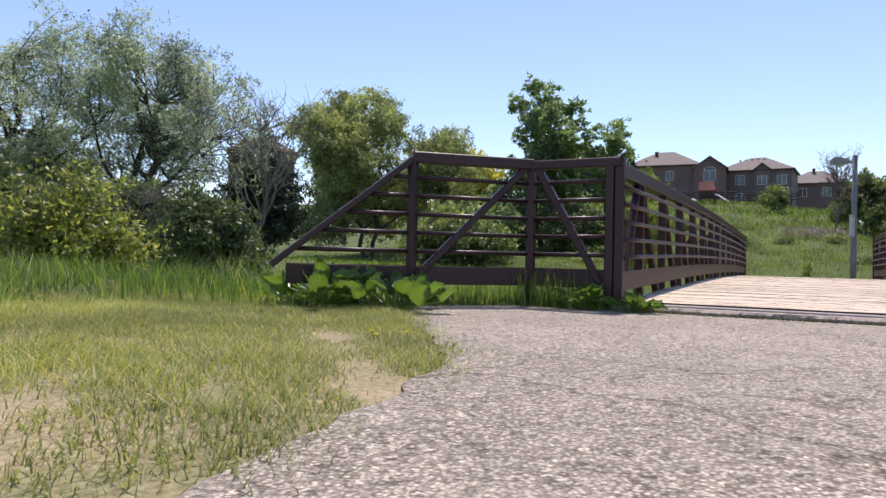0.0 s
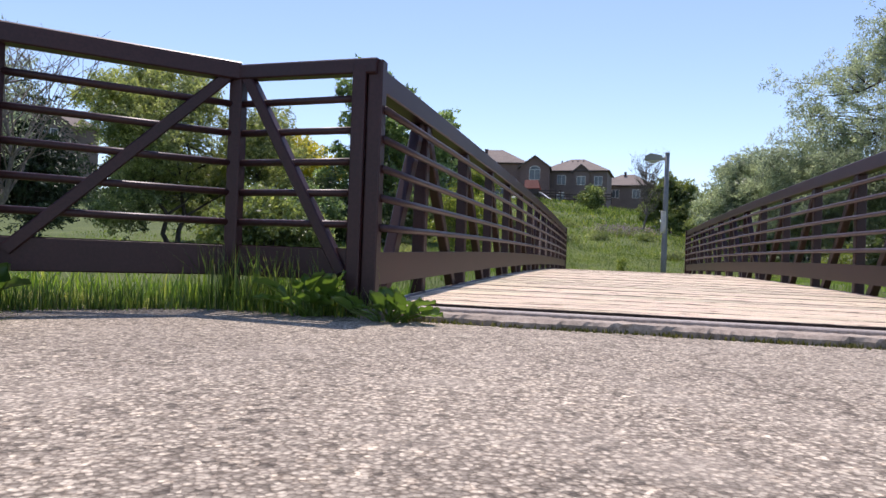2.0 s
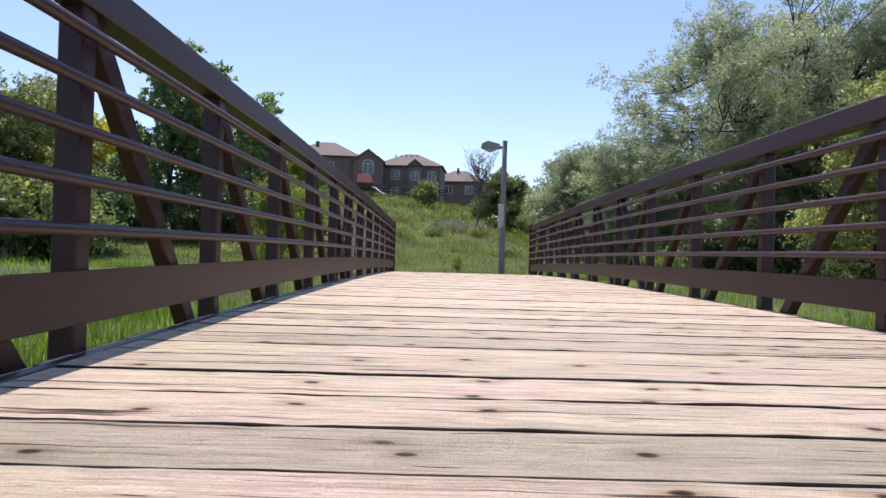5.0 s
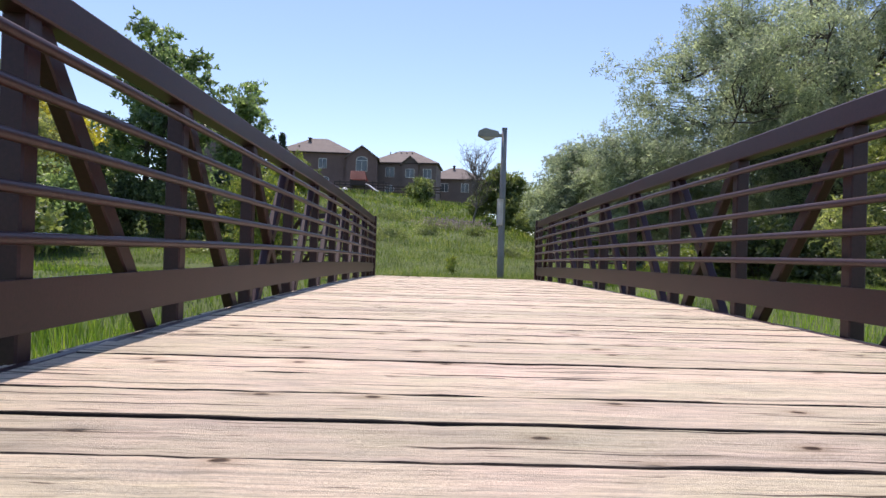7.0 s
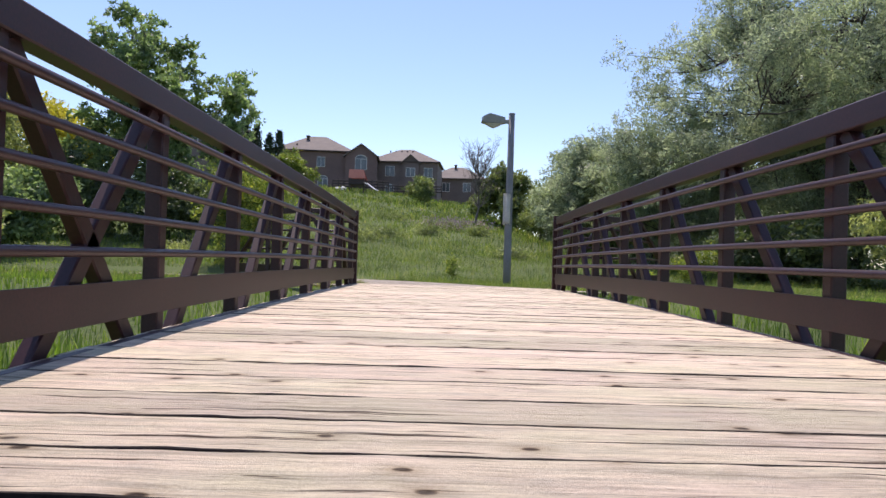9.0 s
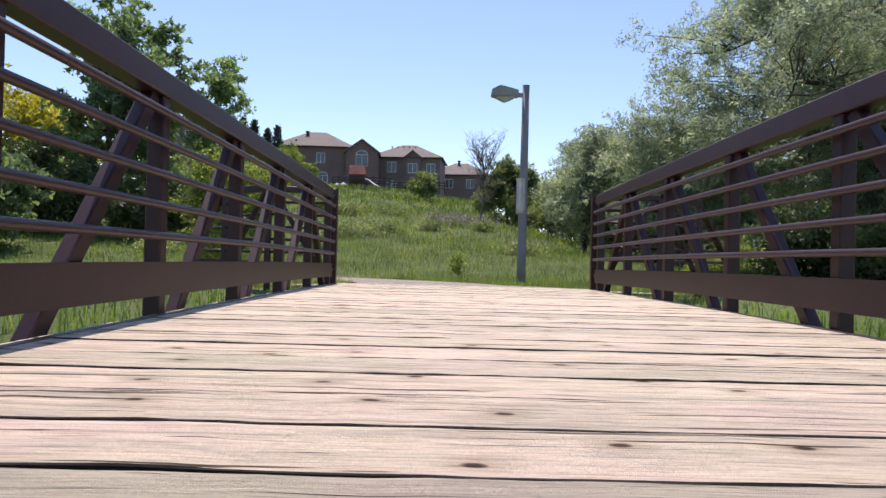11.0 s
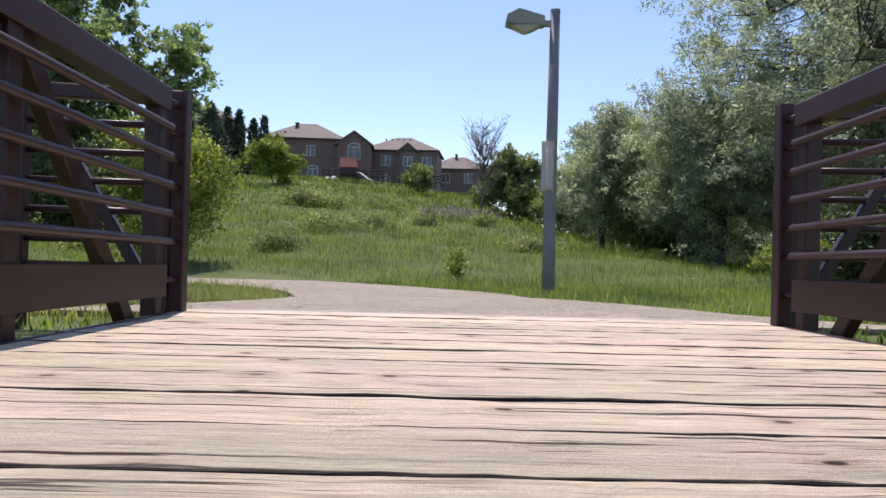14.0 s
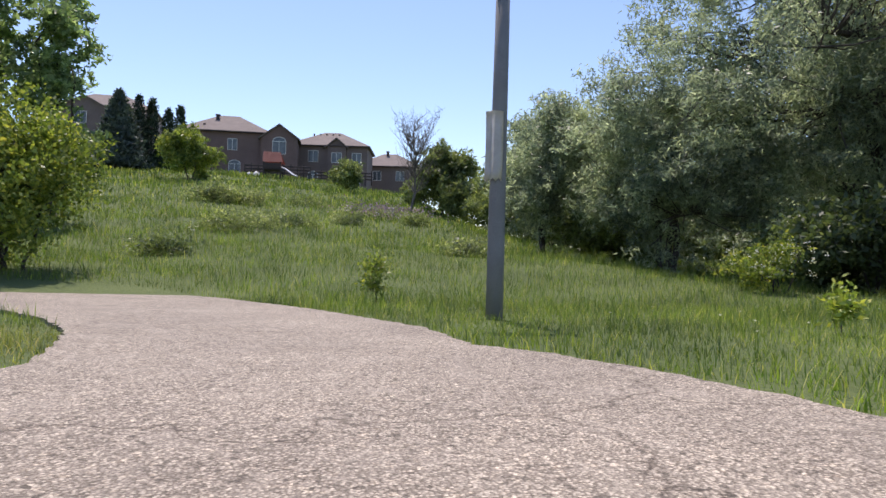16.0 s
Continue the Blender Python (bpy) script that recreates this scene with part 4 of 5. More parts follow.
def house(at, turn, w, d, wall_h, roof_h, mat, label, gable=None, windows=(), low=3.0, vents=()):
    root = tagged(empty("house", at, turn), label, "house")
    bm = bmesh.new()
    box(bm, -w / 2, w / 2, 0, d, -low, wall_h)
    if gable:
        gx, gw, gd, gz, gh = gable
        box(bm, gx - gw / 2, gx + gw / 2, -gd, d * 0.7, -low, gz)
        v = [bm.verts.new(p) for p in ((gx - gw / 2, -gd, gz), (gx + gw / 2, -gd, gz), (gx, -gd, gz + gh))]
        bm.faces.new(v)
    part("wall", bm, mat, root)
    bm = bmesh.new()
    hip_roof(bm, -w / 2, w / 2, 0, d, wall_h, roof_h)
    roof = part("roof", bm, M_SHINGLE, root)
    if gable:
        bm = bmesh.new()
        for sgn in (-1, 1):
            e = gx + sgn * (gw / 2 + 0.4)
            ez = gz - 0.4 * gh / (gw / 2)
            q = [(e, -gd - 0.4, ez), (gx, -gd - 0.4, gz + gh + 0.05), (gx, d * 0.7, gz + gh + 0.05), (e, d * 0.7, ez)]
            up = [bm.verts.new(p) for p in q]
            dn = [bm.verts.new((p[0], p[1], p[2] - 0.2)) for p in q]
            bm.faces.new(up if sgn < 0 else up[::-1])
            bm.faces.new(dn[::-1] if sgn < 0 else dn)
            for k in range(4):
                bm.faces.new((up[k], dn[k], dn[(k + 1) % 4], up[(k + 1) % 4]))
        bmesh.ops.recalc_face_normals(bm, faces=bm.faces)
        part("gable_roof", bm, M_SHINGLE, root)
    bm = bmesh.new()
    box(bm, -w / 2 - 0.5, w / 2 + 0.5, -0.56, -0.46, wall_h - 0.2, wall_h - 0.05)
    part("gutter", bm, M_DARKWOOD, root)
    for wx, wz, ww, wh, wy, arch in windows:
        window(root, wx, wz, ww, wh, wy, arch)
    for vx, vy, vz, vs in vents:
        bm = bmesh.new()
        box(bm, vx - vs / 2, vx + vs / 2, vy - vs / 2, vy + vs / 2, vz - 0.8, vz + vs, 0.05)
        box(bm, vx - vs * 0.7, vx + vs * 0.7, vy - vs * 0.7, vy + vs * 0.7, vz + vs * 0.6, vz + vs, 0.04)
        part("roof_vent", bm, M_DARKWOOD, root)
    return root


house((-20.3, 106.0, 12.3), 3, 13.0, 10, 6.0, 3.2, M_BRICK, "two-storey red-brown brick house with hip roof and gabled bay", gable=(8.2, 5.4, 0.8, 5.4, 1.9),
      windows=((-3.7, 4.1, 1.5, 1.6, 0, 0), (1.2, 4.0, 1.3, 1.6, 0, 0), (8.2, 3.7, 1.9, 1.8, -0.8, 1), (-3.7, 0.2, 2.0, 1.6, 0, 1), (1.6, 0.2, 1.6, 1.6, 0, 1), (-6.0, 4.1, 0.9, 1.6, 0, 0)), vents=((-1.6, 3.6, 8.6, 0.5), (-3.2, 1.4, 7.0, 0.25)))
house((-5.0, 111.0, 11.5), -5, 12.6, 10, 6.0, 2.9, M_BRICK2, "two-storey brown brick house with hip roof", gable=(1.4, 3.0, 0.35, 6.0, 1.2),
      windows=((-2.4, 4.2, 1.5, 1.7, 0, 0), (1.4, 4.0, 1.5, 1.5, -0.35, 0), (4.6, 4.0, 1.4, 1.6, 0, 0), (-2.4, 0.4, 1.5, 1.6, 0, 1), (4.4, -0.6, 1.6, 1.8, 0, 1)),
      vents=tuple((-3.0 + 1.05 * k, 4.0, 8.3, 0.22) for k in range(5)))
house((5.0, 124.0, 10.0), -6, 11.5, 9, 6.2, 2.8, M_BRICK2, "brown brick house partly hidden behind a bare tree", windows=((-2.0, 4.4, 1.4, 1.6, 0, 0), (2.2, 4.4, 1.4, 1.6, 0, 0)), low=5, vents=((-0.4, 3.8, 9.0, 0.45),))
house((-41.0, 114.0, 16.0), 8, 15.0, 10, 6.6, 3.0, M_BRICK2, "brick house with shallow roof behind conifers", gable=(-2.5, 7.5, 1.0, 6.2, 1.9), windows=((-3.0, 4.6, 1.6, 1.8, -1.0, 0), (3.5, 4.4, 1.4, 1.6, 0, 0)), low=5)
house((-80.0, 64.0, 12.2), 42, 11.0, 9, 5.6, 3.0, M_BRICK2, "brick house with reddish roof seen between trees", gable=(-1.0, 6.5, 0.8, 5.2, 2.4), windows=((-1.0, 4.0, 1.8, 1.6, -0.8, 0),), low=6)

# dark yard fences and a play house on the crest
for fx, fy, n, turn in ((-15.5, 97.0, 10, 0), (-6.0, 99.0, 9, -5)):
    gz = float(ground_z(fx, fy))
    fence = tagged(empty("yard_fence", (fx, fy, gz), turn), "low dark wooden yard fence and deck railing", "fence")
    for k in range(n + 1):
        part("post", box(bmesh.new(), k * 0.9 - 0.08, k * 0.9 + 0.08, -0.06, 0.06, -0.4, 1.5 + 0.2 * (k % 2), 0.02), M_DARKWOOD, fence)
    for z in (0.35, 0.8, 1.25):
        part("rail", box(bmesh.new(), 0, n * 0.9, -0.05, 0.05, z, z + 0.22, 0.02), M_DARKWOOD, fence)
PX, PY = -11.0, 92.0
play = tagged(empty("play_house", (PX, PY, float(ground_z(PX, PY)))), "wooden play house with red pitched roof and pale slide", "play house")
bm = bmesh.new()
for y0, y1 in ((-1.0, 0.0), (2.0, 1.0)):
    v = [bm.verts.new(p) for p in ((-1.2, y0, 2.0), (1.4, y0, 2.0), (0.9, y1 + (0.4 if y0 < 0 else -0.4), 3.5), (-1.3, y1 + (0.4 if y0 < 0 else -0.4), 3.5))]
    bm.faces.new(v)
bmesh.ops.solidify(bm, geom=bm.faces[:], thickness=0.1)
part("roof", bm, M_REDROOF, play, "faded red roof")
for x in (-1.1, 1.1):
    for y in (-0.7, 1.7):
        part("post", box(bmesh.new(), x - 0.09, x + 0.09, y - 0.09, y + 0.09, -0.3, 2.2, 0.02), M_DARKWOOD, play)
part("platform", box(bmesh.new(), -1.2, 1.2, -0.8, 1.8, 1.0, 1.25, 0.03), M_DARKWOOD, play)
part("wall", box(bmesh.new(), -1.2, 1.2, -0.85, -0.78, 1.2, 1.9, 0.02), M_DARKWOOD, play)
part("slide", sweep(bmesh.new(), [(1.3, -0.4, 1.35), (1.8, -0.6, 1.15), (2.8, -1.0, 0.4), (3.3, -1.2, 0.2)], 0.6, 0.12, 0.03), M_CLOTH, play, "pale plastic slide")
for k, (x, y, r) in enumerate(((-14.2, 93.5, 0.45), (-13.2, 93.0, 0.55), (-12.9, 92.0, 0.35))):
    bm = bmesh.new()
    bmesh.ops.create_icosphere(bm, subdivisions=2, radius=r)
    for v in bm.verts:
        v.co *= 1 + 0.25 * noise.noise(v.co * 3 + Vector((k, 0, 0)))
        v.co.z = max(v.co.z * 0.8, -0.3 * r)
    tagged(part("garden_heap", bm, M_CLOTH), "pale covered heap of garden things", "heap").location = (x, y, float(ground_z(x, y)) + 0.25 * r)


# ---- grass ----
def inside(px, py, poly):
    r = np.zeros(len(px), bool)
    for (x0, y0), (x1, y1) in zip(poly, poly[1:] + poly[:1]):
        c = ((y0 > py) != (y1 > py)) & (px < (x1 - x0) * (py - y0) / (y1 - y0 + 1e-12) + x0)
        r ^= c
    return r


NEAR_POLY = NEAR_EDGE[::-1] + [(-0.95, -19.3), (4.2, -19.3), (5.6, -20.5), (6.0, -24), (6.0, -50)]
FAR_POLY = FAR_RIGHT + FAR_LEFT


def blades(name, label, x, y, h, w, mat, seed, lean=0.35, foot=-0.02, fuzz=0.0):
    """Grass blades with their feet at (x, y), of heights h and widths w; none grows on the paths."""
    rng = np.random.default_rng(seed)
    keep = ~inside(x - np.abs(rng.normal(0, 1, len(x))) * fuzz, y, NEAR_POLY) & ~inside(x, y, FAR_POLY) & ~((x > 0.0) & (x < WIDTH) & (y > -19.5) & (y < 1.3))
    x, y, h, w = x[keep], y[keep], h[keep], w[keep]
    n = len(x)
    a = rng.uniform(0, 2 * np.pi, n)
    b = a + rng.normal(np.pi / 2, 0.5, n)
    s = np.stack([np.cos(a), np.sin(a), 0 * a], 1) * (w / 2)[:, None]
    t = np.stack([np.cos(b), np.sin(b), 0 * b], 1) * (h * lean * rng.uniform(0.2, 1.3, n))[:, None]
    p = np.stack([x, y, ground_z(x, y) + foot], 1)
    up = np.zeros((n, 3))
    up[:, 2] = h
    v = np.stack([p - s, p + s, p + t * 0.3 + up * 0.55 - s * 0.75, p + t * 0.3 + up * 0.55 + s * 0.75, p + t + up], 1).reshape(-1, 3)
    i = np.arange(n)[:, None] * 5
    f = np.concatenate([i + np.array([[0, 1, 3]]), i + np.array([[0, 3, 2]]), i + np.array([[2, 3, 4]])], 1).reshape(-1, 3)
    return tagged(raw(name, v, f, mat), label, "grass", kind="stuff")


R = np.random.default_rng(77)


def patchy(x, y, f=0.35, seed=0.0):
    return 0.5 + 0.5 * np.sin(x * f + seed) * np.cos(y * f * 1.3 + seed * 1.7) + 0.25 * np.sin(x * f * 3.1 + y * f * 2.7 + seed)


def field(n, x0, x1, y0, y1, near=None, power=1.0):
    x, y = R.uniform(x0, x1, n), R.uniform(y0, y1, n)
    if near:
        y = y0 + (y1 - y0) * R.uniform(0, 1, n) ** power
    m = 0.22 * min(x1 - x0, y1 - y0)
    e = np.minimum(np.minimum(x - x0, x1 - x), np.minimum(y - y0, y1 - y))
    k = R.uniform(0, 1, n) * (0.6 + 0.8 * patchy(x, y, 0.9, 6.0)) < e / m
    return x[k], y[k]


def not_dry(x, y):
    """Keeps lush blades off the dry verge inside the far path's bend."""
    return (R.uniform(0, 1, len(x)) < 0.1) | ~((x > -3.2 + 0.3 * np.sin(y * 3)) & (x < 1.6) & (y > 0.5) & (y < 7.0))


# short trodden grass beside the near path
x, y = field(290000, -7.5, 2.2, -25.9, -18.6)
k = patchy(x, y, 2.6, 0.7) + 0.35 * np.sin(x * 9) * np.sin(y * 8) + R.normal(0, 0.25, len(x)) > -0.12 + 0.45 * smooth(-0.9, 0.3, x - 0.35 * (y + 23.5))
x, y = x[k], y[k]
d = np.clip(-x - 1.0 + 0.35 * (y + 22), 0, 6)
h = R.uniform(0.012, 0.046, len(x)) * (1 + 0.9 * patchy(x, y, 1.7)) + 0.006 * d
blades("short_grass", "short patchy dry grass beside the near path", x, y, h, R.uniform(0.003, 0.0075, len(x)), M_LAWN, 1, 1.5, 0.012, 0.14)
# tall lush grass on the left of the wing railing
x, y = field(80000, -20, -0.2, -27.5, -10.0)
k = ((x < -3.2 + 0.55 * (y + 21)) | (y > -20.5)) & ~((x > -2.4) & (y < -18.5))
x, y = x[k], y[k]
h = R.uniform(0.12, 0.6, len(x)) * (0.3 + 0.75 * patchy(x, y, 1.5, 1.0))
blades("tall_grass", "tall lush green grass and weeds", x, y, h, R.uniform(0.006, 0.015, len(x)), M_TALL, 2, 0.8)
# grass in the swale on both sides of the bridge
for sgn in (0, 1):
    x, y = field(56000, -11, 2.2, -22, 5) if sgn == 0 else field(56000, 1.8, 15, -23, 5)
    k = not_dry(x, y) & ~((x > -2.4) & (x < 0.5) & (y < -18.5))
    x, y = x[k], y[k]
    h = R.uniform(0.15, 0.45, len(x)) * (0.6 + 0.6 * patchy(x, y, 0.9, 2.0)) * (1 - 0.68 * smooth(-3.5, 0.3, y))
    blades("swale_grass", "lush sunlit grass in the swale beside the bridge", x, y, h, R.uniform(0.01, 0.022, len(x)), M_LUSH, 3 + sgn, 0.4)
x, y = field(34000, -46, -4, -20, 32)
blades("lawn_grass", "mown green grass behind the railing", x, y, R.uniform(0.1, 0.3, len(x)), R.uniform(0.02, 0.05, len(x)), M_LUSH, 6, 0.5)
# meadow beyond the far path
x, y = field(120000, -18, 22, -1.5, 32, True, 1.25)
k = not_dry(x, y)
x, y = x[k], y[k]
h = R.uniform(0.08, 0.3, len(x)) * (0.6 + 0.7 * patchy(x, y, 0.6, 3.0)) * (0.5 + 0.5 * smooth(3.0, 11.0, y))
blades("meadow_grass", "tall mixed meadow grass beside the far path", x, y, h, R.uniform(0.006, 0.013, len(x)), M_MEADOW, 7, 0.6)
x, y = field(76000, -36, 30, 12, 66, True, 1.2)
h = R.uniform(0.15, 0.5, len(x)) * (0.55 + 0.8 * patchy(x, y, 0.35, 4.0)) * (0.35 + 0.65 * smooth(16, 30, y))
blades("hill_grass", "long meadow grass on the hillside", x, y, h, R.uniform(0.4, 1.0, len(x)) * (0.015 + 0.045 * smooth(16, 50, y)), M_MEADOW, 8, 0.6)
x, y = field(44000, -20, 20, 9, 36)
k = patchy(x, y, 1.1, 8.0) + R.normal(0, 0.2, len(x)) > 0.5
x, y = x[k], y[k]
blades("rough_grass", "darker rough grass clumps scattered over the meadow", x, y, R.uniform(0.12, 0.42, len(x)), R.uniform(0.01, 0.022, len(x)), M_TALL, 13, 0.7)
x, y = field(34000, -48, 26, 55, 108)
h = R.uniform(0.2, 0.6, len(x)) * (0.55 + 0.8 * patchy(x, y, 0.25, 5.0))
blades("hill_grass", "long meadow grass on the hill crest", x, y, h, R.uniform(0.06, 0.13, len(x)), M_MEADOW, 9, 0.4)
x, y = field(100000, -9, 15, 0.5, 17)
k = not_dry(x, y)
x, y = x[k], y[k]
h = R.uniform(0.04, 0.17, len(x)) * (0.6 + 0.8 * patchy(x, y, 1.3, 7.0))
blades("low_grass", "dense low grass beside the far path", x, y, h, R.uniform(0.004, 0.011, len(x)), M_MEADOW, 10, 0.9)
x, y = R.uniform(-3.4, 1.4, 17000), R.uniform(0.5, 7.2, 17000)
blades("dry_grass", "pale dry grass inside the bend of the far path", x, y, R.uniform(0.04, 0.16, len(x)) * (0.4 + patchy(x, y, 1.9, 3.0)), R.uniform(0.004, 0.01, len(x)), M_LAWN, 12, 1.0)
ex, ey = [], []
for (x0, y0), (x1, y1) in list(zip(FAR_RIGHT, FAR_RIGHT[1:]))[:10] + list(zip(FAR_LEFT, FAR_LEFT[1:]))[2:]:
    n = int(math.hypot(x1 - x0, y1 - y0) * 420)
    t, o = R.uniform(0, 1, n), R.exponential(0.07, n) + 0.015
    L = math.hypot(x1 - x0, y1 - y0)
    ex.append(x0 + (x1 - x0) * t + (y1 - y0) / L * o * -1)
    ey.append(y0 + (y1 - y0) * t - (x1 - x0) / L * o * -1)
ex, ey = np.concatenate(ex), np.concatenate(ey)
blades("edge_grass", "dry short grass fringing the far path", ex, ey, R.uniform(0.03, 0.13, len(ex)), R.uniform(0.005, 0.012, len(ex)), M_LAWN, 11, 1.0, 0.02)
# weeds in the joint between asphalt and deck, and along the wing railing
NW, NT = 4200, 420
x = np.concatenate([R.uniform(-2.6, 0.1, NW), R.normal(-0.72, 0.24, NT)])
y = np.concatenate([np.interp(x[:NW], [-2.6, -1.78, -0.92, 0.1], [-20.9, -20.05, -19.2, -19.2]) + R.normal(0, 0.09, NW), R.normal(-19.22, 0.07, NT)])
h = np.concatenate([R.uniform(0.03, 0.2, NW), R.uniform(0.15, 0.45, NT)])


def tufts(name, label, x, y, h, w, mat, seed, z):
    rng = np.random.default_rng(seed)
    n = len(x)
    a = rng.uniform(0, 2 * np.pi, n)
    s = np.stack([np.cos(a), np.sin(a), 0 * a], 1) * (w / 2)[:, None]
    t = np.stack([-np.sin(a), np.cos(a), 0 * a], 1) * (h * rng.normal(0, 0.32, n))[:, None]
    p = np.stack([x, y, np.full(n, z)], 1)
    up = np.zeros((n, 3))
    up[:, 2] = h
    v = np.stack([p - s, p + s, p + t * 0.3 + up * 0.6 + s * 0.8, p + t + up, p + t * 0.3 + up * 0.6 - s * 0.8], 1).reshape(-1, 3)
    i = np.arange(n)[:, None] * 5
    f = np.concatenate([i + np.array([[0, 1, 2]]), i + np.array([[0, 2, 4]]), i + np.array([[4, 2, 3]])], 1).reshape(-1, 3)
    return tagged(raw(name, v, f, mat), label, "weeds", kind="stuff")


tufts("weeds", "grassy weeds growing along the wing railing", x, y, h, R.uniform(0.003, 0.009, len(x)), M_TALL, 21, -0.41)
c = R.uniform(0.3, 3.9, 60)
x = np.repeat(c, 26) + R.normal(0, 0.05, 60 * 26)
y = -19.34 + R.normal(0, 0.022, len(x))
tufts("joint_moss", "moss and small weeds in the joint before the deck", x, y, R.uniform(0.006, 0.03, len(x)), R.uniform(0.006, 0.014, len(x)), M_MOSS, 22, -0.397)


# ---- broad-leaved weeds ----
def burdock(at, n, size, seed, label, spread=0.5, top=0.42):
    rng = random.Random(seed)
    root = tagged(empty("burdock", (*at, -0.42)), label, "weed")
    for k in range(n):
        L = size * rng.uniform(0.6, 1.25)
        W = L * rng.uniform(0.55, 0.8)
        rise = rng.uniform(0.12 * top, top)
        bm = bmesh.new()
        rows = []
        for i in range(8):
            t = i / 7
            half = W / 2 * (math.sin(math.pi * min(1, t * 0.93 + 0.07)) ** 0.6) * (1.15 - 0.45 * t)
            row = []
            for j in range(7):
                q = (j - 3) / 3
                ruffle = 0.05 * L * math.sin(t * 15 + j * 2.1 + k) * abs(q)
                row.append(bm.verts.new((t * L * (1 + 0.04 * math.sin(9 * t + k)), q * half, 0.16 * L * q * q - 0.5 * L * t * t * rng.uniform(0.8, 1.0) * 0.6 + ruffle + 0.25 * L * t)))
            rows.append(row)
        for a, b in zip(rows, rows[1:]):
            for j in range(6):
                bm.faces.new((a[j], b[j], b[j + 1], a[j + 1]))
        a = rng.uniform(0, 2 * math.pi)
        r = rng.uniform(0.02, spread)
        bmesh.ops.transform(bm, verts=bm.verts, matrix=pose(r * math.cos(a), 0.7 * r * math.sin(a), 0.06 + rise * (1.15 - r / max(spread, 0.01) * 0.7), rng.uniform(-25, 25), rng.uniform(-65, 12), math.degrees(a) + rng.uniform(-50, 50)))
        lf = part("leaf", bm, M_BURDOCK, root, smooth=True)
        foot = (rng.uniform(-0.1, 0.1), rng.uniform(-0.08, 0.08), -0.04)
        tip = lf.data.vertices[3].co
        part("stalk", sweep(bmesh.new(), [foot, (tip.x * 0.6, tip.y * 0.6, tip.z * 0.7), tuple(tip)], 0.014, 0.014, n=5), M_BURDOCK, root)
    return root


burdock((-2.35, -20.75), 34, 0.25, 1, "large burdock clump with broad wavy green leaves", 0.66, 0.26)
burdock((-1.62, -20.7), 24, 0.22, 2, "burdock clump with broad sprawling green leaves", 0.55, 0.2)
burdock((-0.24, -19.38), 26, 0.15, 3, "dark-leaved burdock growing at the railing foot", 0.3, 0.17)
burdock((0.24, -19.42), 28, 0.11, 4, "bright green burdock at the corner of the deck", 0.24, 0.06)
x = R.normal(3.5, 0.065, 700)
y = R.normal(1.17, 0.05, 700)
tufts("corner_moss", "low bright moss clump at the far deck corner", x, y, R.uniform(0.01, 0.032, 700), R.uniform(0.006, 0.014, 700), M_LUSH, 23, -0.39)


def flower(name, at, height, r, mat, label, petals=14, seed=0):
    rng = random.Random(seed)
    x, y = at
    root = tagged(empty(name, (x, y, float(ground_z(x, y)))), label, "flower")
    part("stem", sweep(bmesh.new(), [(0, 0, -0.02), (0.01, 0.005, height * 0.5), (0, 0, height)], 0.006, 0.006, n=5), M_LUSH, root)
    bm = bmesh.new()
    for ring, (q, lift) in enumerate(((1.0, 0.15), (0.62, 0.5))):
        for k in range(petals):
            a = 2 * math.pi * (k + 0.5 * ring) / petals
            v = [bm.verts.new((rr * math.cos(a + da), rr * math.sin(a + da), height + zz)) for rr, da, zz in ((0.001, 0, 0), (r * q * 0.7, -0.2, r * lift), (r * q, 0, r * lift * 1.2), (r * q * 0.7, 0.2, r * lift))]
            bm.faces.new(v)
    part("petals", bm, mat, root)
    return root


for k, p in enumerate(((-0.62, -22.55), (-0.42, -22.5), (-0.5, -22.7))):
    tagged(flower("dandelion", p, 0.07, 0.022, M_PETALY, "yellow dandelion in short grass", seed=k), group="dandelions")
for k in range(16):
    p = (R.uniform(4.8, 9.5), R.uniform(2.5, 9.5))
    tagged(flower("clover_flower", p, R.uniform(0.22, 0.38), 0.02, M_PETALW, "small white flower head in meadow grass", 8, k), group="meadow flowers")
x, y = R.normal(3.4, 1.6, 500), R.normal(50, 2.4, 500)
v, f = leaves(np.stack([x, y, ground_z(x, y) + R.uniform(0.2, 1.0, 500)], 1), 2, 0.1, 0.16, np.random.default_rng(4), 0.7)
tagged(raw("mauve_flowers", v, f, M_PURPLE), "drift of mauve flowers on the hillside", "flowers", kind="stuff")
rg = np.random.default_rng(8)
c = np.stack([rg.normal(13.8, 0.7, 40), rg.normal(18.0, 0.4, 40), float(ground_z(14, 18)) + rg.uniform(0.5, 1.6, 40)], 1)
v, f = leaves(c, 8, 0.05, 0.05, rg, 0.8)
tagged(raw("blossom", v, f, M_PETALW), "clusters of white blossom on a shrub", "flowers", kind="stuff")

# ---- deck planks ----
deck = part("deck", box(bmesh.new(), 0.35, 0.5, Y0 + 0.1, Y1 + 0.4, -0.62, -0.42), M_STEEL)
under(deck, bridge, BINV)
PITCH, FIRST, COUNT = 0.3186, -19.0, 61


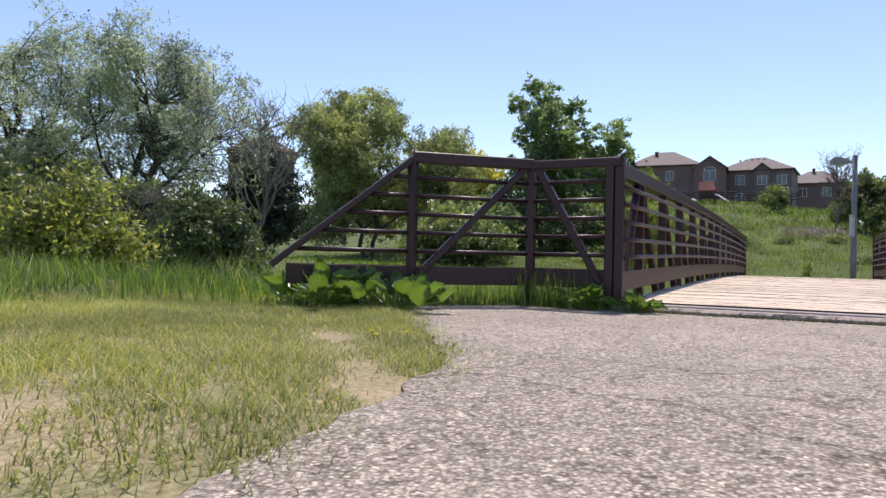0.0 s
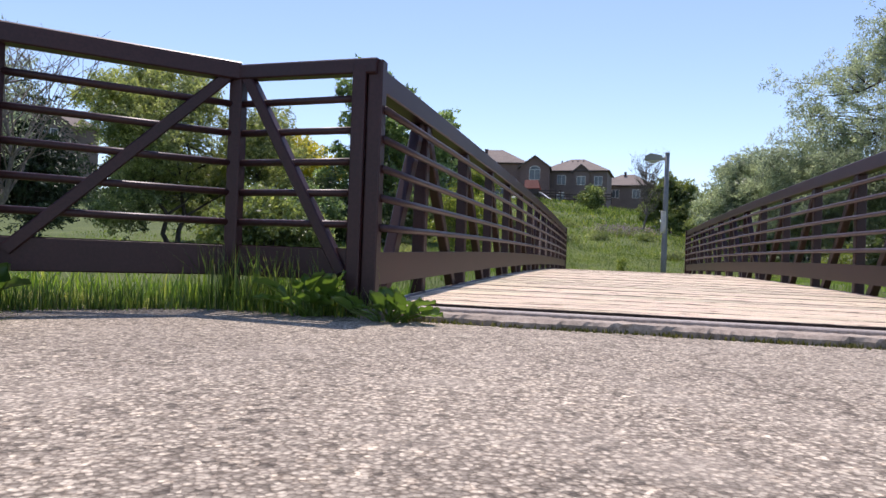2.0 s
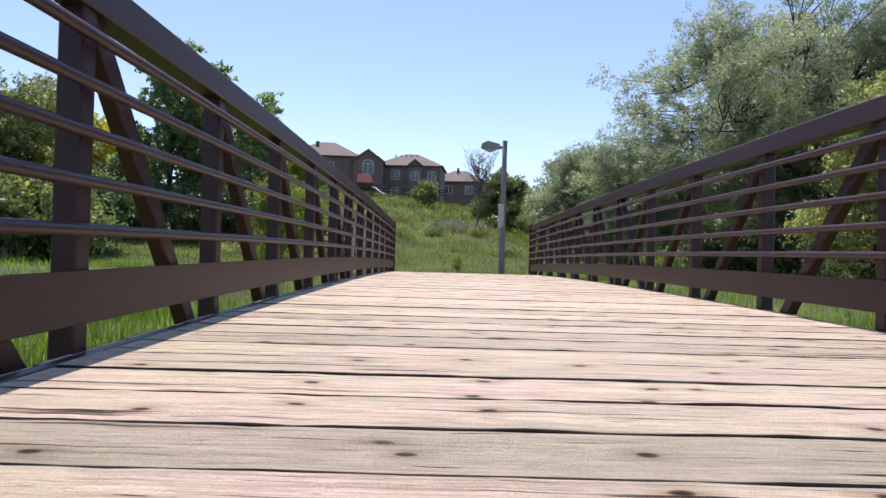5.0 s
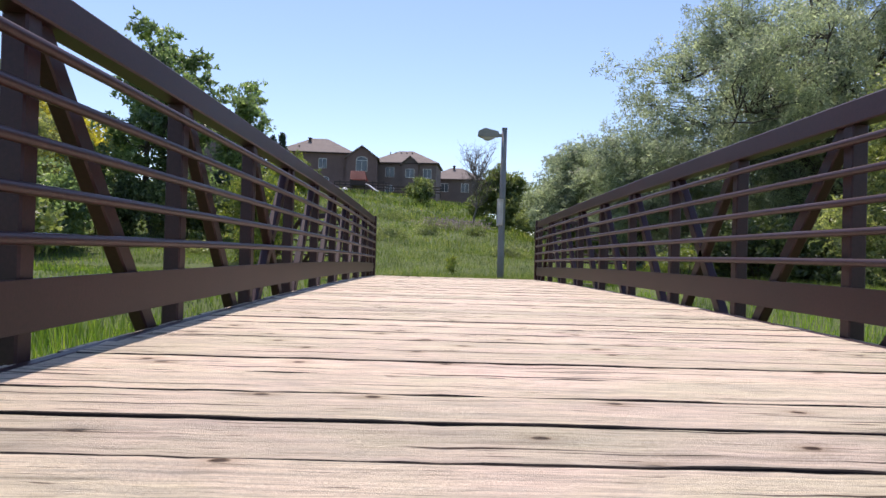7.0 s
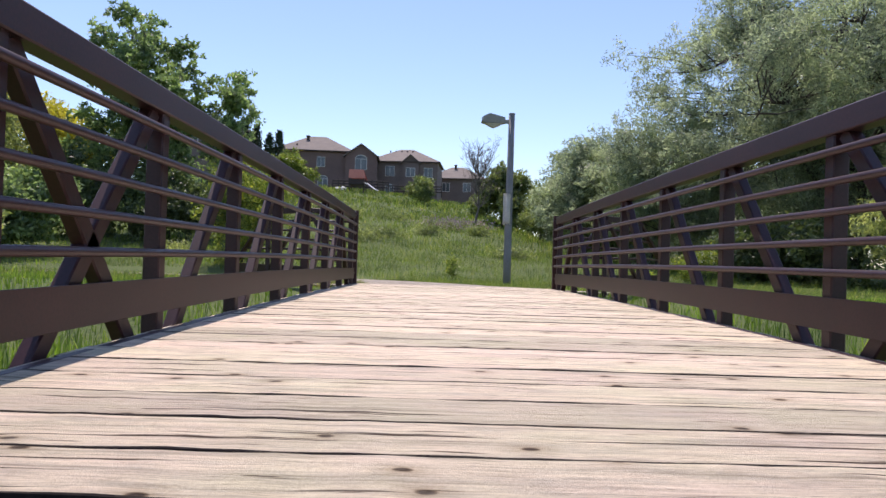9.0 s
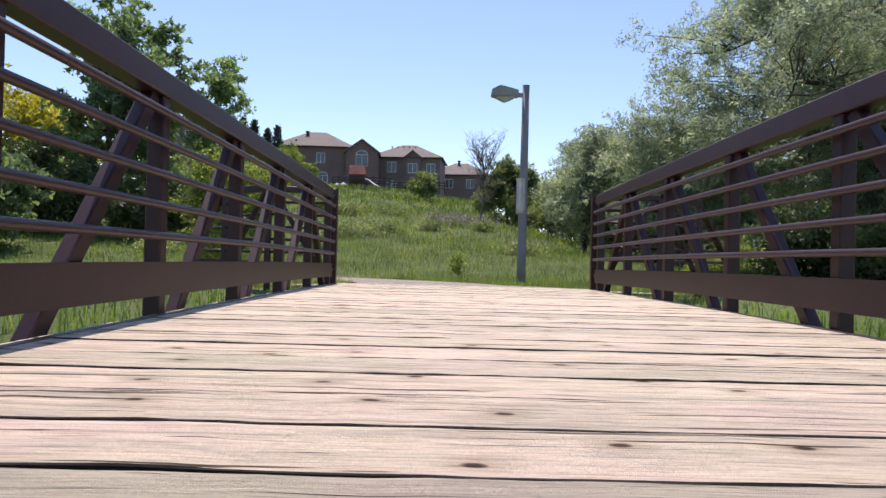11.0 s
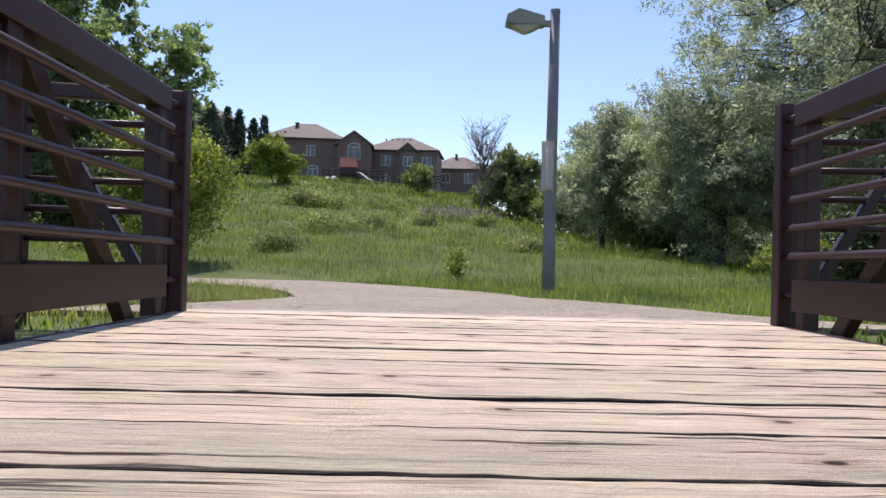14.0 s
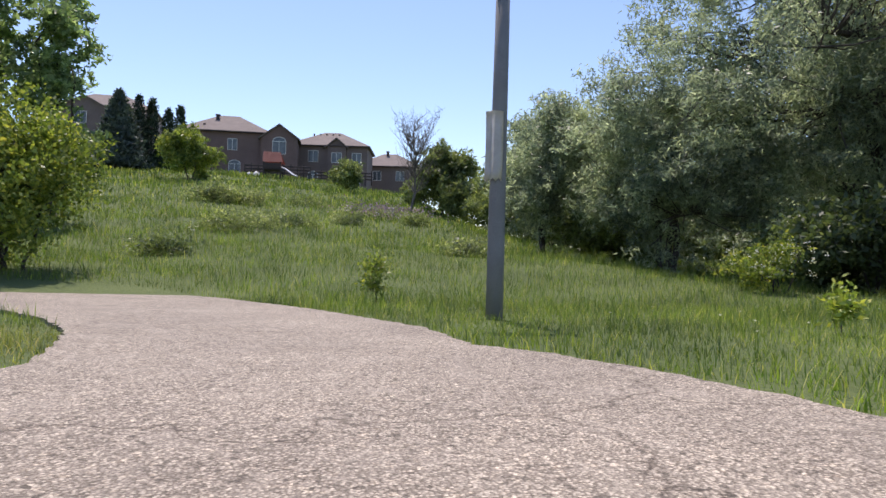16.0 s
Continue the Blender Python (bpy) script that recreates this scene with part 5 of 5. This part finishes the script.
def plank_mesh(seed):
    rng = random.Random(seed)
    bm = bmesh.new()
    n, hw, hx = 44, 0.1532, (WIDTH - 0.07) / 2
    chips = [(rng.uniform(-hx, hx), rng.uniform(0.06, 0.22), rng.uniform(0.004, 0.016), rng.random() < 0.6) for _ in range(3)] + [(rng.uniform(-hx, hx), rng.uniform(0.25, 0.5), rng.uniform(0.014, 0.026), rng.random() < 0.5)]
    ph = rng.uniform(0, 6)
    rings = []
    for k in range(n + 1):
        x = -hx + 2 * hx * k / n
        e0, e1 = rng.uniform(-0.001, 0.002), rng.uniform(-0.002, 0.001)
        for cx, cl, cd, front in chips:
            q = max(0.0, 1 - abs(x - cx) / cl) * cd
            e0, e1 = (e0 + q, e1) if front else (e0, e1 - q)
        e0 += 0.0018 * math.sin(2.3 * x + ph)
        e1 += 0.0018 * math.sin(1.9 * x + 2 * ph)
        z0 = rng.uniform(-0.0015, 0.0015)
        rings.append([bm.verts.new(p) for p in ((x, -hw + e0, -0.07), (x, -hw + e0, -0.003), (x, -hw + 0.003 + e0, z0), (x, hw - 0.003 + e1, z0), (x, hw + e1, -0.003), (x, hw + e1, -0.07))])
    for a, b in zip(rings, rings[1:]):
        for q in range(6):
            fc = bm.faces.new((a[q], b[q], b[(q + 1) % 6], a[(q + 1) % 6]))
            # every long face but the top takes the side colour with gap shade in it
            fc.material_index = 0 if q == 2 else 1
    bm.faces.new(rings[0])
    bm.faces.new(rings[-1][::-1])
    bmesh.ops.recalc_face_normals(bm, faces=bm.faces)
    me = bpy.data.meshes.new("plank")
    bm.to_mesh(me)
    bm.free()
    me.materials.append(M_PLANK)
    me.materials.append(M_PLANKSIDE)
    return me


PLANKS = [plank_mesh(k) for k in range(9)]
pr = random.Random(4)
for k in range(COUNT):
    y = FIRST + PITCH * k + PITCH / 2
    ob = new("plank", PLANKS[pr.randrange(9)])
    ob.parent = deck
    ob.matrix_basis = pose(WIDTH / 2, y + pr.uniform(-0.004, 0.004), camber(y) - 0.308 + pr.uniform(-0.002, 0.002), 0, 0, pr.choice((0, 180)))
    tilt = math.degrees(math.atan(-0.00197 * (y + 9.3))) + pr.uniform(-0.35, 0.35)
    ob.matrix_basis = Matrix.Translation(ob.matrix_basis.translation) @ pose(0, 0, 0, tilt, 0, 0) @ ob.matrix_basis.to_3x3().to_4x4()
